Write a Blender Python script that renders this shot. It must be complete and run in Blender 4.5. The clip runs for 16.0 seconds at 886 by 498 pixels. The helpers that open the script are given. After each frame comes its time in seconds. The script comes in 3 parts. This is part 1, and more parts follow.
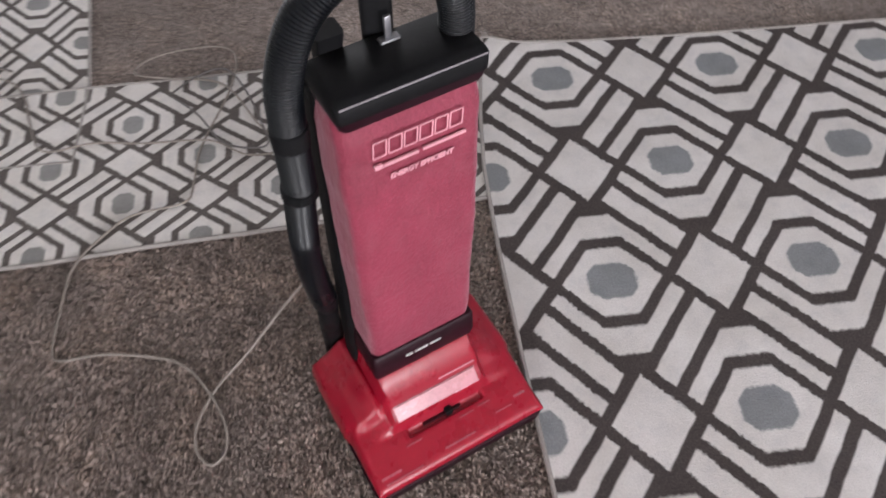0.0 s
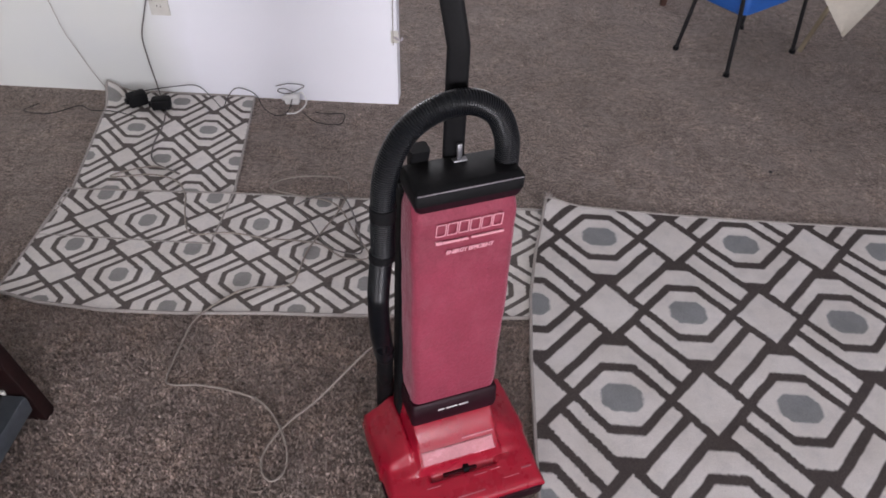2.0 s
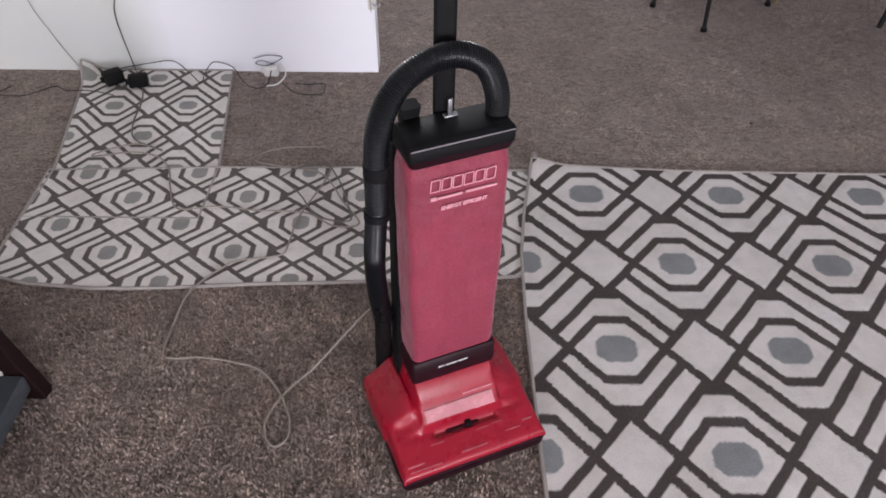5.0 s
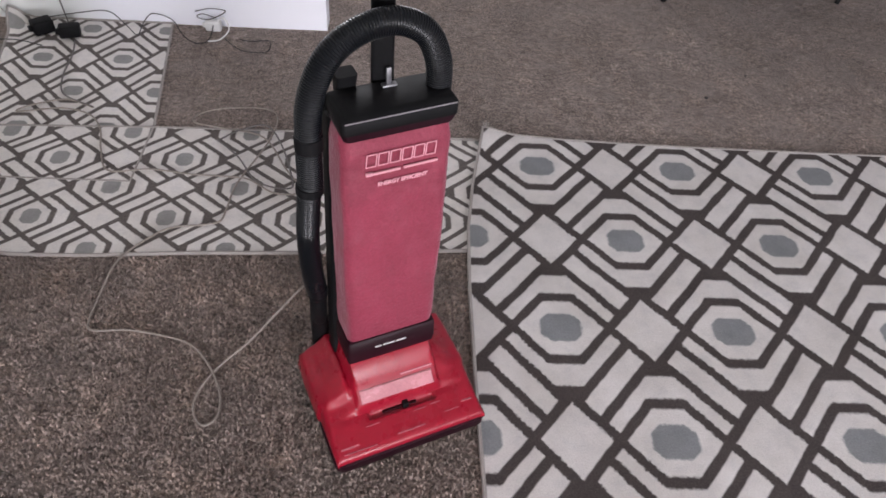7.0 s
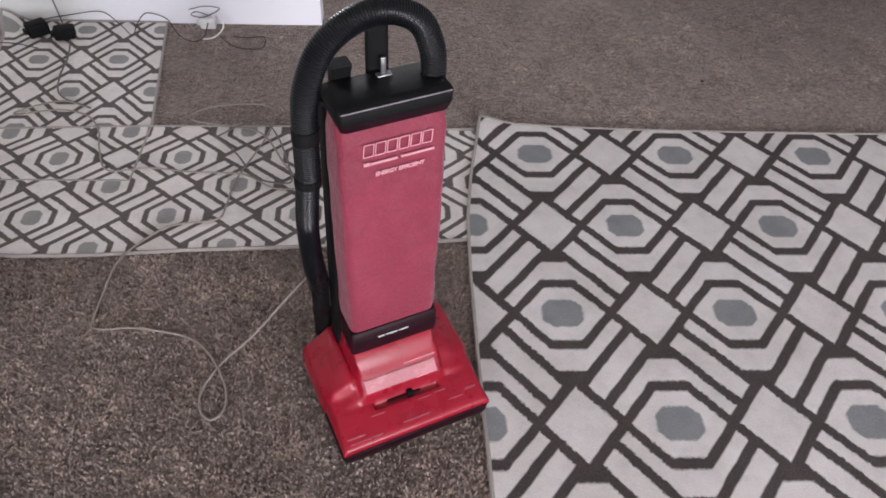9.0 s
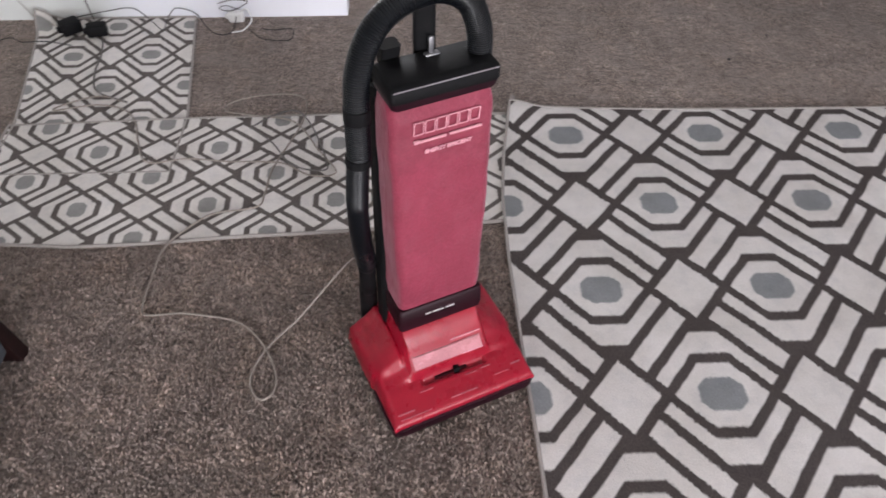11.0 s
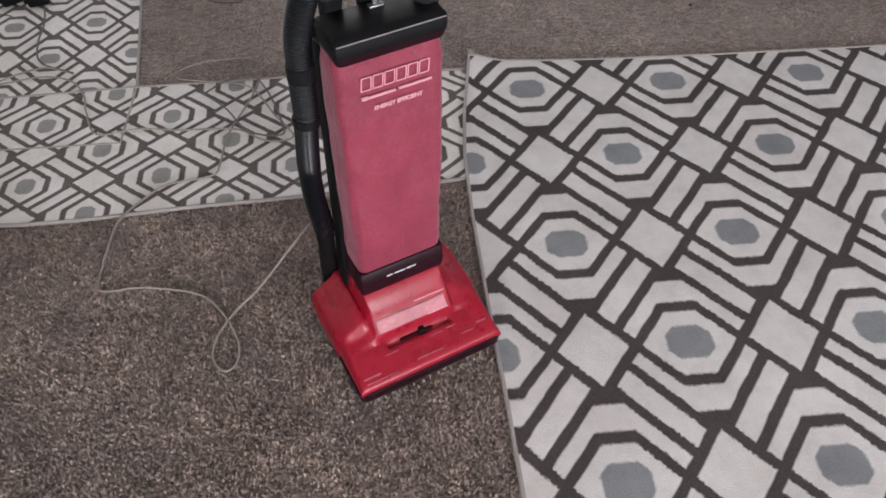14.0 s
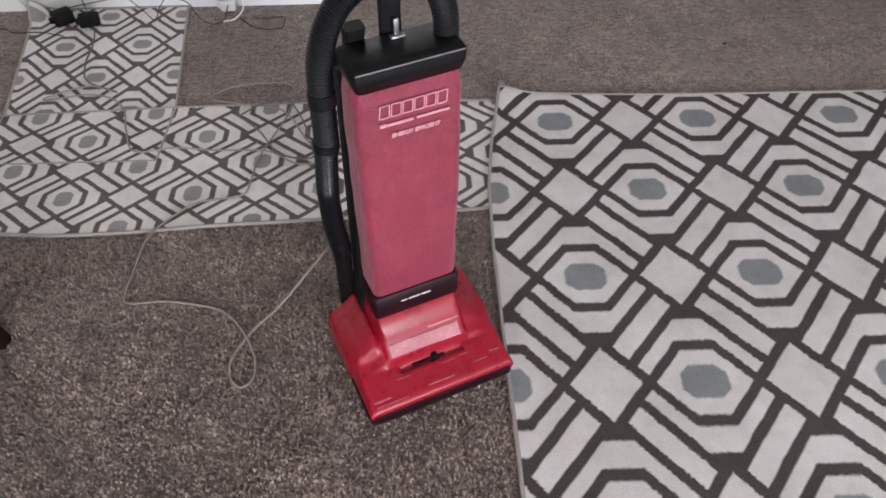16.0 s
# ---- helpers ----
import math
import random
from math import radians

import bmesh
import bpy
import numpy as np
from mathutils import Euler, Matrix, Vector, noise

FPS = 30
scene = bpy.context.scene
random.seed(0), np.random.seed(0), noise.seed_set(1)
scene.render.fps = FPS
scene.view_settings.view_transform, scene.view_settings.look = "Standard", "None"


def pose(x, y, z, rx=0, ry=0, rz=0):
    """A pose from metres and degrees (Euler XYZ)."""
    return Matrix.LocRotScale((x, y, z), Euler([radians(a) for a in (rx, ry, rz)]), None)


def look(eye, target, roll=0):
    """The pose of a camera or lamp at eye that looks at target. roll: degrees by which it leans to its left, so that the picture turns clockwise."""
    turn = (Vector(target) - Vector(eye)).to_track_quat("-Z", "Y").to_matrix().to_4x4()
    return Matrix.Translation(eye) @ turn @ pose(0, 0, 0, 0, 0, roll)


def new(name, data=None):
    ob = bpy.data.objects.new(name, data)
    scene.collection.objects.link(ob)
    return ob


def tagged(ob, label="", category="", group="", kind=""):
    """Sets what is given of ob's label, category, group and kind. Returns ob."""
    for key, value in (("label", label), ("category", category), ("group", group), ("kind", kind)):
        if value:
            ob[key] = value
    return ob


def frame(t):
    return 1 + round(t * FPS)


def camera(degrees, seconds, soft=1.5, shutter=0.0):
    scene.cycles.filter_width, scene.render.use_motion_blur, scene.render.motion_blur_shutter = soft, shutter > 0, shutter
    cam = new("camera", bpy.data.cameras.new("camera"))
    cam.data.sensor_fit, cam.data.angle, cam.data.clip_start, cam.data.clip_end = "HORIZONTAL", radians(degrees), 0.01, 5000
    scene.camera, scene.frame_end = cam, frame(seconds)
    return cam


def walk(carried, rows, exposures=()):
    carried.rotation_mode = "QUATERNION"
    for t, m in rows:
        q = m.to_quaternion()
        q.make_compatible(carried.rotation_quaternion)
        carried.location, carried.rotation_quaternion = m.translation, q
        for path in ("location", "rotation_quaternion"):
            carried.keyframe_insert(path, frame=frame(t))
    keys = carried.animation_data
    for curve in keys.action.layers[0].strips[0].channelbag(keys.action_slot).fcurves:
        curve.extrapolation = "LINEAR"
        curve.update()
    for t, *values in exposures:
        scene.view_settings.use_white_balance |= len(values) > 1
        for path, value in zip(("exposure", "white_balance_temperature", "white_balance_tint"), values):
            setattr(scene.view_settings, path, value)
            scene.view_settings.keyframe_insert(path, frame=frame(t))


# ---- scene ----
cam = camera(60.9, 16.0, 1.7, 0.5)
PATH = [
    (0, (-0.296, -1.673, 1.393), (-0.179, -0.512, -0.231), -1.2),
    (0.5, (-0.255, -1.898, 1.451), (-0.296, -0.597, -0.068), -0.5),
    (1, (-0.238, -2.028, 1.533), (-0.436, -0.589, 0.158), 1.0),
    (1.5, (-0.244, -2.046, 1.576), (-0.389, -0.541, 0.266), 1.2),
    (2, (-0.248, -2.077, 1.57), (-0.326, -0.563, 0.266), 1.3),
    (2.5, (-0.271, -2.109, 1.562), (-0.34, -0.585, 0.269), 0.1),
    (3, (-0.266, -2.103, 1.563), (-0.361, -0.587, 0.262), -1.0),
    (3.5, (-0.271, -2.11, 1.561), (-0.319, -0.594, 0.257), -0.0),
    (5.8, (-0.274, -2.108, 1.536), (-0.276, -0.688, 0.128), -0.2),
    (6, (-0.267, -2.09, 1.532), (-0.235, -0.685, 0.109), 0.6),
    (6.5, (-0.253, -2.046, 1.525), (-0.171, -0.656, 0.09), 2.8),
    (7, (-0.235, -2.035, 1.526), (-0.148, -0.635, 0.101), 4.4),
    (7.5, (-0.234, -2.059, 1.524), (-0.139, -0.679, 0.079), 2.7),
    (8, (-0.253, -2.068, 1.524), (-0.186, -0.689, 0.078), 1.7),
    (8.5, (-0.242, -2.047, 1.519), (-0.198, -0.663, 0.075), 2.4),
    (8.7, (-0.231, -2.045, 1.523), (-0.159, -0.655, 0.087), 3.1),
    (10.8, (-0.284, -2.097, 1.525), (-0.205, -0.728, 0.068), 0.2),
    (11, (-0.3, -2.093, 1.521), (-0.253, -0.715, 0.072), 0.2),
    (11.5, (-0.297, -2.09, 1.505), (-0.297, -0.711, 0.056), 1.2),
    (12, (-0.295, -2.086, 1.494), (-0.287, -0.729, 0.024), 1.6),
    (12.5, (-0.275, -2.081, 1.487), (-0.236, -0.769, -0.022), 1.3),
    (13, (-0.259, -2.078, 1.484), (-0.169, -0.782, -0.037), 0.5),
    (13.5, (-0.259, -2.079, 1.485), (-0.138, -0.775, -0.026), 0.6),
    (14, (-0.26, -2.08, 1.489), (-0.159, -0.776, -0.024), -0.6),
    (14.5, (-0.291, -2.077, 1.517), (-0.208, -0.732, 0.038), 2.8),
    (15, (-0.295, -2.073, 1.504), (-0.224, -0.705, 0.046), 5.7),
    (15.5, (-0.271, -2.074, 1.503), (-0.224, -0.709, 0.041), 1.8),
    (16, (-0.213, -2.094, 1.501), (-0.208, -0.731, 0.038), -1.3),
]
walk(cam, [(t, look(eye, target, roll)) for t, eye, target, roll in PATH],
     [(0.0, 0.0, 6500, 10), (0.6, 0.0, 6500, 10), (1.2, -0.2, 6500, 5), (2.0, -0.25, 6470, 14), (3.6, -0.22, 6470, 15),
      (6.0, -0.1, 6480, 12), (8.7, -0.08, 6480, 12), (11.0, 0.0, 6500, 10), (13.5, -0.06, 6500, 9), (16.0, -0.06, 6500, 9)])

# ---- world, sun, lights ----
world = bpy.data.worlds.new("world")
scene.world = world
world.use_nodes = True
_sky = world.node_tree.nodes.new("ShaderNodeTexSky")
_sky.sky_type = "NISHITA"
_sky.sun_disc = False
_sky.sun_elevation = radians(40)
_sky.sun_rotation = radians(160)
world.node_tree.links.new(_sky.outputs[0], world.node_tree.nodes["Background"].inputs[0])
world.node_tree.nodes["Background"].inputs[1].default_value = 0.12


def daylight_lamp(name, m, width, height, power, color):
    data = bpy.data.lights.new(name, "AREA")
    data.shape, data.size, data.size_y, data.energy, data.color = "RECTANGLE", width, height, power, color
    ob = new(name, data)
    ob.matrix_world = m
    return ob


daylight_lamp("unseen_daylight", look((2.25, -6.50, 1.55), (0.0, 0.2, 0.3)), 1.5, 1.2, 222, (0.985, 0.966, 1.015))
# two fill lamps added out of view, south-left and east
daylight_lamp("unseen_daylight", look((-1.5, -6.50, 1.5), (-0.9, 1.2, 0.5)), 1.3, 1.3, 120, (0.985, 0.966, 1.015))
daylight_lamp("unseen_daylight", look((3.40, -2.2, 1.5), (-0.3, 0.3, 0.2)), 1.3, 1.2, 8, (1.0, 0.97, 0.985))
# added lamp behind an unseen far wall, to brighten the distant carpet
daylight_lamp("unseen_daylight", look((-0.85, 4.40, 1.5), (-0.2, 0.8, 0.0)), 1.1, 1.2, 55, (0.98, 0.965, 1.0))


# ---- materials ----
def material(name):
    m = bpy.data.materials.new(name)
    m.use_nodes = True
    return m, m.node_tree.nodes, m.node_tree.links, m.node_tree.nodes["Principled BSDF"]


def noise_tex(nodes, links, coord, scale, detail=4.0, rough=0.6):
    n = nodes.new("ShaderNodeTexNoise")
    n.inputs["Scale"].default_value, n.inputs["Detail"].default_value, n.inputs["Roughness"].default_value = scale, detail, rough
    links.new(coord, n.inputs["Vector"])
    return n.outputs["Fac"]


def ramp(nodes, links, fac, stops):
    r = nodes.new("ShaderNodeValToRGB")
    while len(r.color_ramp.elements) < len(stops):
        r.color_ramp.elements.new(0.5)
    for e, (p, c) in zip(r.color_ramp.elements, stops):
        e.position, e.color = p, (*c, 1)
    links.new(fac, r.inputs[0])
    return r.outputs[0]


def mix(nodes, links, fac, a, b, kind="MIX"):
    n = nodes.new("ShaderNodeMix")
    n.data_type, n.blend_type = "RGBA", kind
    for value, socket in ((fac, n.inputs[0]), (a, n.inputs[6]), (b, n.inputs[7])):
        if isinstance(value, (int, float)):
            socket.default_value = value
        elif isinstance(value, tuple):
            socket.default_value = (*value, 1)
        else:
            links.new(value, socket)
    return n.outputs[2]


def bump(nodes, links, bsdf, height, strength, distance):
    b = nodes.new("ShaderNodeBump")
    b.inputs["Strength"].default_value, b.inputs["Distance"].default_value = strength, distance
    links.new(height, b.inputs["Height"])
    links.new(b.outputs[0], bsdf.inputs["Normal"])


def calc(nodes, links, op, a, b=None, c=None):
    n = nodes.new("ShaderNodeMath")
    n.operation = op
    for value, socket in zip((a, b, c), n.inputs):
        if value is None:
            continue
        if isinstance(value, (int, float)):
            socket.default_value = value
        else:
            links.new(value, socket)
    return n.outputs[0]


def coat(name, color, roughness, metallic=0.0, grain=0.1, scale=60.0, relief=0.0, wear=0.15, specular=0.5):
    """A surface with variation at two scales and a fine relief."""
    m, nodes, links, b = material(name)
    co = nodes.new("ShaderNodeTexCoord").outputs["Object"]
    fine, broad = noise_tex(nodes, links, co, scale, 5), noise_tex(nodes, links, co, scale * 0.11, 3)
    dark, light = tuple(v * (1 - grain) for v in color), tuple(min(1, v * (1 + grain)) for v in color)
    c = ramp(nodes, links, fine, ((0.3, dark), (0.7, light)))
    worn = ramp(nodes, links, broad, ((0.3, (1 - wear,) * 3), (0.7, (1.0,) * 3)))
    links.new(mix(nodes, links, 1.0, c, worn, "MULTIPLY"), b.inputs["Base Color"])
    r = calc(nodes, links, "MULTIPLY_ADD", broad, 0.25, roughness - 0.12)
    links.new(r, b.inputs["Roughness"])
    b.inputs["Metallic"].default_value = metallic
    b.inputs["Specular IOR Level"].default_value = specular
    if relief:
        bump(nodes, links, b, fine, 0.6, relief)
    return m


def carpet_material(name, standing=False):
    """Cut pile; a standing tuft takes one shade of the same yarn."""
    m, nodes, links, b = material(name)
    co = nodes.new("ShaderNodeTexCoord").outputs["Object"]
    tuft = noise_tex(nodes, links, co, 130, 4, 0.7)
    if standing:
        one = nodes.new("ShaderNodeNewGeometry").outputs["Random Per Island"]
        tuft = calc(nodes, links, "MULTIPLY_ADD", calc(nodes, links, "POWER", one, 0.45), 0.155, 0.440)
    clump = noise_tex(nodes, links, co, 28, 4, 0.6)
    patch = noise_tex(nodes, links, co, 2.6, 5, 0.6)
    blot = noise_tex(nodes, links, co, 9.0, 4, 0.65)
    c = ramp(nodes, links, tuft, ((0.37, (0.066, 0.052, 0.046)), (0.5, (0.235, 0.191, 0.170)), (0.63, (0.55, 0.465, 0.43))))
    c = mix(nodes, links, 0.75, c, ramp(nodes, links, clump, ((0.32, (0.48, 0.45, 0.43)), (0.60, (1.08, 1.07, 1.06)))), "MULTIPLY")
    c = mix(nodes, links, 0.85, c, ramp(nodes, links, patch, ((0.38, (0.74, 0.71, 0.68)), (0.58, (1.06, 1.05, 1.04)))), "MULTIPLY")
    c = mix(nodes, links, 0.95, c, ramp(nodes, links, blot, ((0.36, (0.72, 0.70, 0.70)), (0.5, (0.98, 0.96, 0.95)), (0.65, (1.20, 1.14, 1.08)))), "MULTIPLY")
    crush = noise_tex(nodes, links, co, 5.0, 5, 0.7)
    c = mix(nodes, links, ramp(nodes, links, crush, ((0.46, (0.0,) * 3), (0.62, (0.6,) * 3))), c, (0.205, 0.169, 0.152))
    streak = nodes.new("ShaderNodeMapping")
    streak.inputs["Rotation"].default_value = (0.0, 0.0, 0.6)
    streak.inputs["Scale"].default_value = (30.0, 68.0, 30.0)
    links.new(co, streak.inputs["Vector"])
    fleck = noise_tex(nodes, links, streak.outputs[0], 1.0, 3, 0.6)
    c = mix(nodes, links, 0.4 if standing else 0.75, c, ramp(nodes, links, fleck, ((0.34, (0.22, 0.20, 0.19)), (0.45, (1.0, 1.0, 1.0)), (0.60, (1.05, 1.05, 1.05)), (0.70, (1.7, 1.66, 1.62)))), "MULTIPLY")
    links.new(c, b.inputs["Base Color"])
    b.inputs["Sheen Weight"].default_value = 0.40
    b.inputs["Sheen Tint"].default_value = (1.0, 0.90, 0.84, 1)
    b.inputs["Sheen Roughness"].default_value = 0.6
    b.inputs["Roughness"].default_value = 0.95
    b.inputs["Specular IOR Level"].default_value = 0.1
    if not standing:
        h = calc(nodes, links, "MULTIPLY_ADD", clump, 0.7, tuft)
        bump(nodes, links, b, h, 1.0, 0.014)
    return m


def rug_material(name, pile, line, centre):
    """Woven octagon lattice in cream, brown and grey; the UV map is in metres of the large rug's pattern."""
    m, nodes, links, b = material(name)
    tc = nodes.new("ShaderNodeTexCoord")
    uv = nodes.new("ShaderNodeSeparateXYZ")
    links.new(tc.outputs["UV"], uv.inputs[0])
    co = tc.outputs["Object"]

    def k(op, a, b2=None, c2=None):
        return calc(nodes, links, op, a, b2, c2)

    wob = k("MULTIPLY", k("SUBTRACT", noise_tex(nodes, links, co, 110, 2), 0.5), 0.010)
    wob2 = k("MULTIPLY", k("SUBTRACT", noise_tex(nodes, links, co, 14, 2), 0.5), 0.012)
    off = k("ADD", wob, wob2)
    A, B = 0.2265, 0.326
    u = k("ABSOLUTE", k("SUBTRACT", k("MODULO", k("ADD", k("ADD", uv.outputs[0], off), 40 * A + A), 2 * A), A))
    v = k("ABSOLUTE", k("SUBTRACT", k("MODULO", k("ADD", k("ADD", uv.outputs[1], wob), 40 * B + B), 2 * B), B))
    d0 = k("MULTIPLY_ADD", u, 1.2, v)
    half = (1.2 * A + B) / 2
    flip = k("GREATER_THAN", d0, half)

    def pick(x, size):
        return k("ABSOLUTE", k("SUBTRACT", k("MULTIPLY", flip, size), x))

    u, v = pick(u, A), pick(v, B)
    d = k("MULTIPLY_ADD", u, 1.2, v)
    side = k("MULTIPLY_ADD", k("SUBTRACT", A, u), 1.2, v)
    top = k("MULTIPLY_ADD", u, 1.2, k("SUBTRACT", B, v))

    def less(x, y, soft=0.007):
        out = k("MULTIPLY_ADD", x, -1 / soft, y / soft + 0.5)
        out.node.use_clamp = True
        return out

    def more(x, y):
        return no(less(x, y))

    def both(*xs):
        out = xs[0]
        for x in xs[1:]:
            out = k("MULTIPLY", out, x)
        return out

    def no(x):
        return k("SUBTRACT", 1.0, x)

    hexagon = both(less(v, 0.087), less(d, 0.133))
    core = both(less(v, 0.116), less(d, 0.171))
    clear = both(more(side, 0.140), more(top, 0.140))
    ring = both(no(core), less(v, 0.180), less(d, 0.221), clear)
    bar = both(more(d, 0.260), clear)
    diamond = k("MAXIMUM", less(side, 0.100), less(top, 0.100))
    cream = k("MAXIMUM", k("MAXIMUM", hexagon, ring), k("MAXIMUM", bar, diamond))
    grey = both(less(u, 0.054), less(v, 0.045), less(k("ADD", u, v), 0.076))
    grain = noise_tex(nodes, links, co, 240, 3, 0.7)
    broad = noise_tex(nodes, links, co, 5, 4)
    light = ramp(nodes, links, grain, ((0.3, tuple(0.86 * x for x in pile)), (0.7, pile)))
    brown = ramp(nodes, links, grain, ((0.3, tuple(0.5 * x for x in line)), (0.7, line)))
    slate = ramp(nodes, links, grain, ((0.3, tuple(0.76 * x for x in centre)), (0.7, centre)))
    c = mix(nodes, links, cream, brown, light)
    c = mix(nodes, links, grey, c, slate)
    c = mix(nodes, links, 1.0, c, ramp(nodes, links, broad, ((0.3, (0.84, 0.83, 0.81)), (0.65, (1.0, 1.0, 1.0)))), "MULTIPLY")
    scuff = noise_tex(nodes, links, co, 22, 4, 0.7)
    c = mix(nodes, links, 0.8, c, ramp(nodes, links, scuff, ((0.34, (0.88, 0.88, 0.89)), (0.5, (0.99, 0.98, 0.97)), (0.68, (1.04, 1.03, 1.02)))), "MULTIPLY")
    links.new(c, b.inputs["Base Color"])
    b.inputs["Roughness"].default_value = 0.93
    b.inputs["Specular IOR Level"].default_value = 0.12
    h = k("MULTIPLY_ADD", cream, 0.5, k("MULTIPLY_ADD", broad, 0.6, grain))
    bump(nodes, links, b, h, 0.5, 0.004)
    return m


def bag_material():
    m, nodes, links, b = material("bag_cloth")
    co = nodes.new("ShaderNodeTexCoord").outputs["Object"]
    weave, blotch = noise_tex(nodes, links, co, 220, 3), noise_tex(nodes, links, co, 9, 5, 0.65)
    tall = nodes.new("ShaderNodeMapping")
    tall.inputs["Scale"].default_value = (11.0, 11.0, 3.0)
    links.new(co, tall.inputs["Vector"])
    fold = noise_tex(nodes, links, tall.outputs[0], 1.0, 4, 0.6)
    c = ramp(nodes, links, weave, ((0.3, (0.235, 0.021, 0.050)), (0.7, (0.295, 0.032, 0.068))))
    c = mix(nodes, links, 0.9, c, ramp(nodes, links, blotch, ((0.32, (0.74, 0.64, 0.68)), (0.65, (1.0, 1.0, 1.0)))), "MULTIPLY")
    # fold valleys are darkened in the colour too, as painted crease shade
    c = mix(nodes, links, 0.38, c, ramp(nodes, links, fold, ((0.33, (0.72, 0.68, 0.72)), (0.62, (1.06, 1.06, 1.06)))), "MULTIPLY")
    dust = noise_tex(nodes, links, co, 16, 6, 0.7)
    c = mix(nodes, links, ramp(nodes, links, dust, ((0.50, (0.0,) * 3), (0.72, (0.3,) * 3))), c, (0.33, 0.085, 0.115))
    links.new(c, b.inputs["Base Color"])
    b.inputs["Roughness"].default_value = 0.62
    b.inputs["Sheen Weight"].default_value = 0.5
    b.inputs["Sheen Roughness"].default_value = 0.4
    b.inputs["Sheen Tint"].default_value = (1.0, 0.7, 0.78, 1)
    h = calc(nodes, links, "MULTIPLY_ADD", fold, 6.0, calc(nodes, links, "MULTIPLY_ADD", blotch, 4.0, weave))
    bump(nodes, links, b, h, 0.4, 0.004)
    return m


CARPET = carpet_material("carpet_pile")
TUFT = carpet_material("carpet_yarn", True)
RUG = rug_material("rug_weave", (0.70, 0.68, 0.67), (0.098, 0.084, 0.082), (0.27, 0.285, 0.30))
RUNNER = rug_material("runner_weave", (0.82, 0.795, 0.775), (0.185, 0.165, 0.156), (0.36, 0.36, 0.355))
BINDING = coat("rug_binding", (0.36, 0.33, 0.31), 0.9, scale=200, relief=0.002)
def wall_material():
    """White wall paint; the colour is greyer and less blue west of the outlet."""
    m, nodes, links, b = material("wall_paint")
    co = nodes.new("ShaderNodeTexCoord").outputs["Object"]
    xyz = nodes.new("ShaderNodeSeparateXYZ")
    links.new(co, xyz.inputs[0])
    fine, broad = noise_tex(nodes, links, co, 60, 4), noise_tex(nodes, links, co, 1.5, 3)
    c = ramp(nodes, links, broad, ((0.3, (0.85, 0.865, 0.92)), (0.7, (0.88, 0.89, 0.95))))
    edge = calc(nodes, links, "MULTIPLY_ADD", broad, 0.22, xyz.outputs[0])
    west_tone = ramp(nodes, links, calc(nodes, links, "ADD", edge, 2.0), ((0.52, (1.0,) * 3), (0.72, (0.0,) * 3)))
    c = mix(nodes, links, west_tone, c, ramp(nodes, links, broad, ((0.3, (0.66, 0.685, 0.68)), (0.7, (0.72, 0.735, 0.69)))))
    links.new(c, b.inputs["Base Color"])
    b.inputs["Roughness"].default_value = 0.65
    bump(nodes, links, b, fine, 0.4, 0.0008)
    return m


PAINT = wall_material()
CEILING = coat("ceiling_paint", (0.78, 0.77, 0.75), 0.8, grain=0.03, scale=60, relief=0.002, wear=0.04)
TRIM = coat("white_trim", (0.78, 0.78, 0.78), 0.45, grain=0.02)
RED = coat("red_plastic", (0.315, 0.006, 0.023), 0.29, grain=0.06, scale=180, wear=0.14, specular=0.40)
SLOT = coat("dark_red_plastic", (0.030, 0.002, 0.005), 0.5, specular=0.2)
BAG = bag_material()
BLACK = coat("black_plastic", (0.006, 0.006, 0.007), 0.62, grain=0.2, scale=150, relief=0.0003, specular=0.16)
HOSE = coat("black_hose", (0.004, 0.005, 0.007), 0.30, grain=0.1, scale=30, specular=0.32)
MAROON = coat("maroon_plastic", (0.018, 0.003, 0.007), 0.45, grain=0.15, specular=0.18)
CHROME = coat("chrome", (0.38, 0.38, 0.40), 0.45, metallic=1.0, grain=0.05)
SILVER = coat("silver_trim", (0.52, 0.48, 0.52), 0.40, metallic=0.6, grain=0.05)
PALE_STRIP = coat("pale_pink_plastic", (0.52, 0.20, 0.23), 0.25, grain=0.12, scale=260, wear=0.2)
# pink of the bag print, also used for the hood's painted edge highlights
PRINT_GLINT = coat("pink_print_glint", (0.75, 0.36, 0.42), 0.5, grain=0.06)
FAINT = coat("worn_pink_print", (0.58, 0.17, 0.21), 0.5, grain=0.3, scale=300, wear=0.4)
CABLE = coat("grey_cable", (0.29, 0.25, 0.22), 0.6, grain=0.1)
GREY_CABLE = coat("dark_grey_cable", (0.15, 0.135, 0.13), 0.6, grain=0.1)
DARK_CABLE = coat("dark_cable", (0.03, 0.028, 0.03), 0.6, grain=0.1)
WHITE = coat("white_plastic", (0.78, 0.78, 0.77), 0.4, grain=0.03)
IVORY = coat("outlet_plastic", (0.66, 0.65, 0.60), 0.4, grain=0.03)
WOOD = coat("dark_stained_wood", (0.013, 0.004, 0.004), 0.45, grain=0.35, scale=35, relief=0.0006, specular=0.3)
SLATE = coat("grey_shelf_laminate", (0.065, 0.076, 0.088), 0.35, grain=0.2, scale=50)
BLUE = coat("blue_seat_vinyl", (0.02, 0.11, 0.42), 0.4, grain=0.1)
STEEL = coat("black_steel", (0.02, 0.02, 0.022), 0.35, metallic=0.4, grain=0.15)
WALNUT = coat("brown_wood", (0.075, 0.032, 0.020), 0.45, grain=0.3, scale=40, relief=0.0005)
BRASS = coat("brass_leg", (0.42, 0.36, 0.26), 0.35, metallic=0.9, grain=0.1)
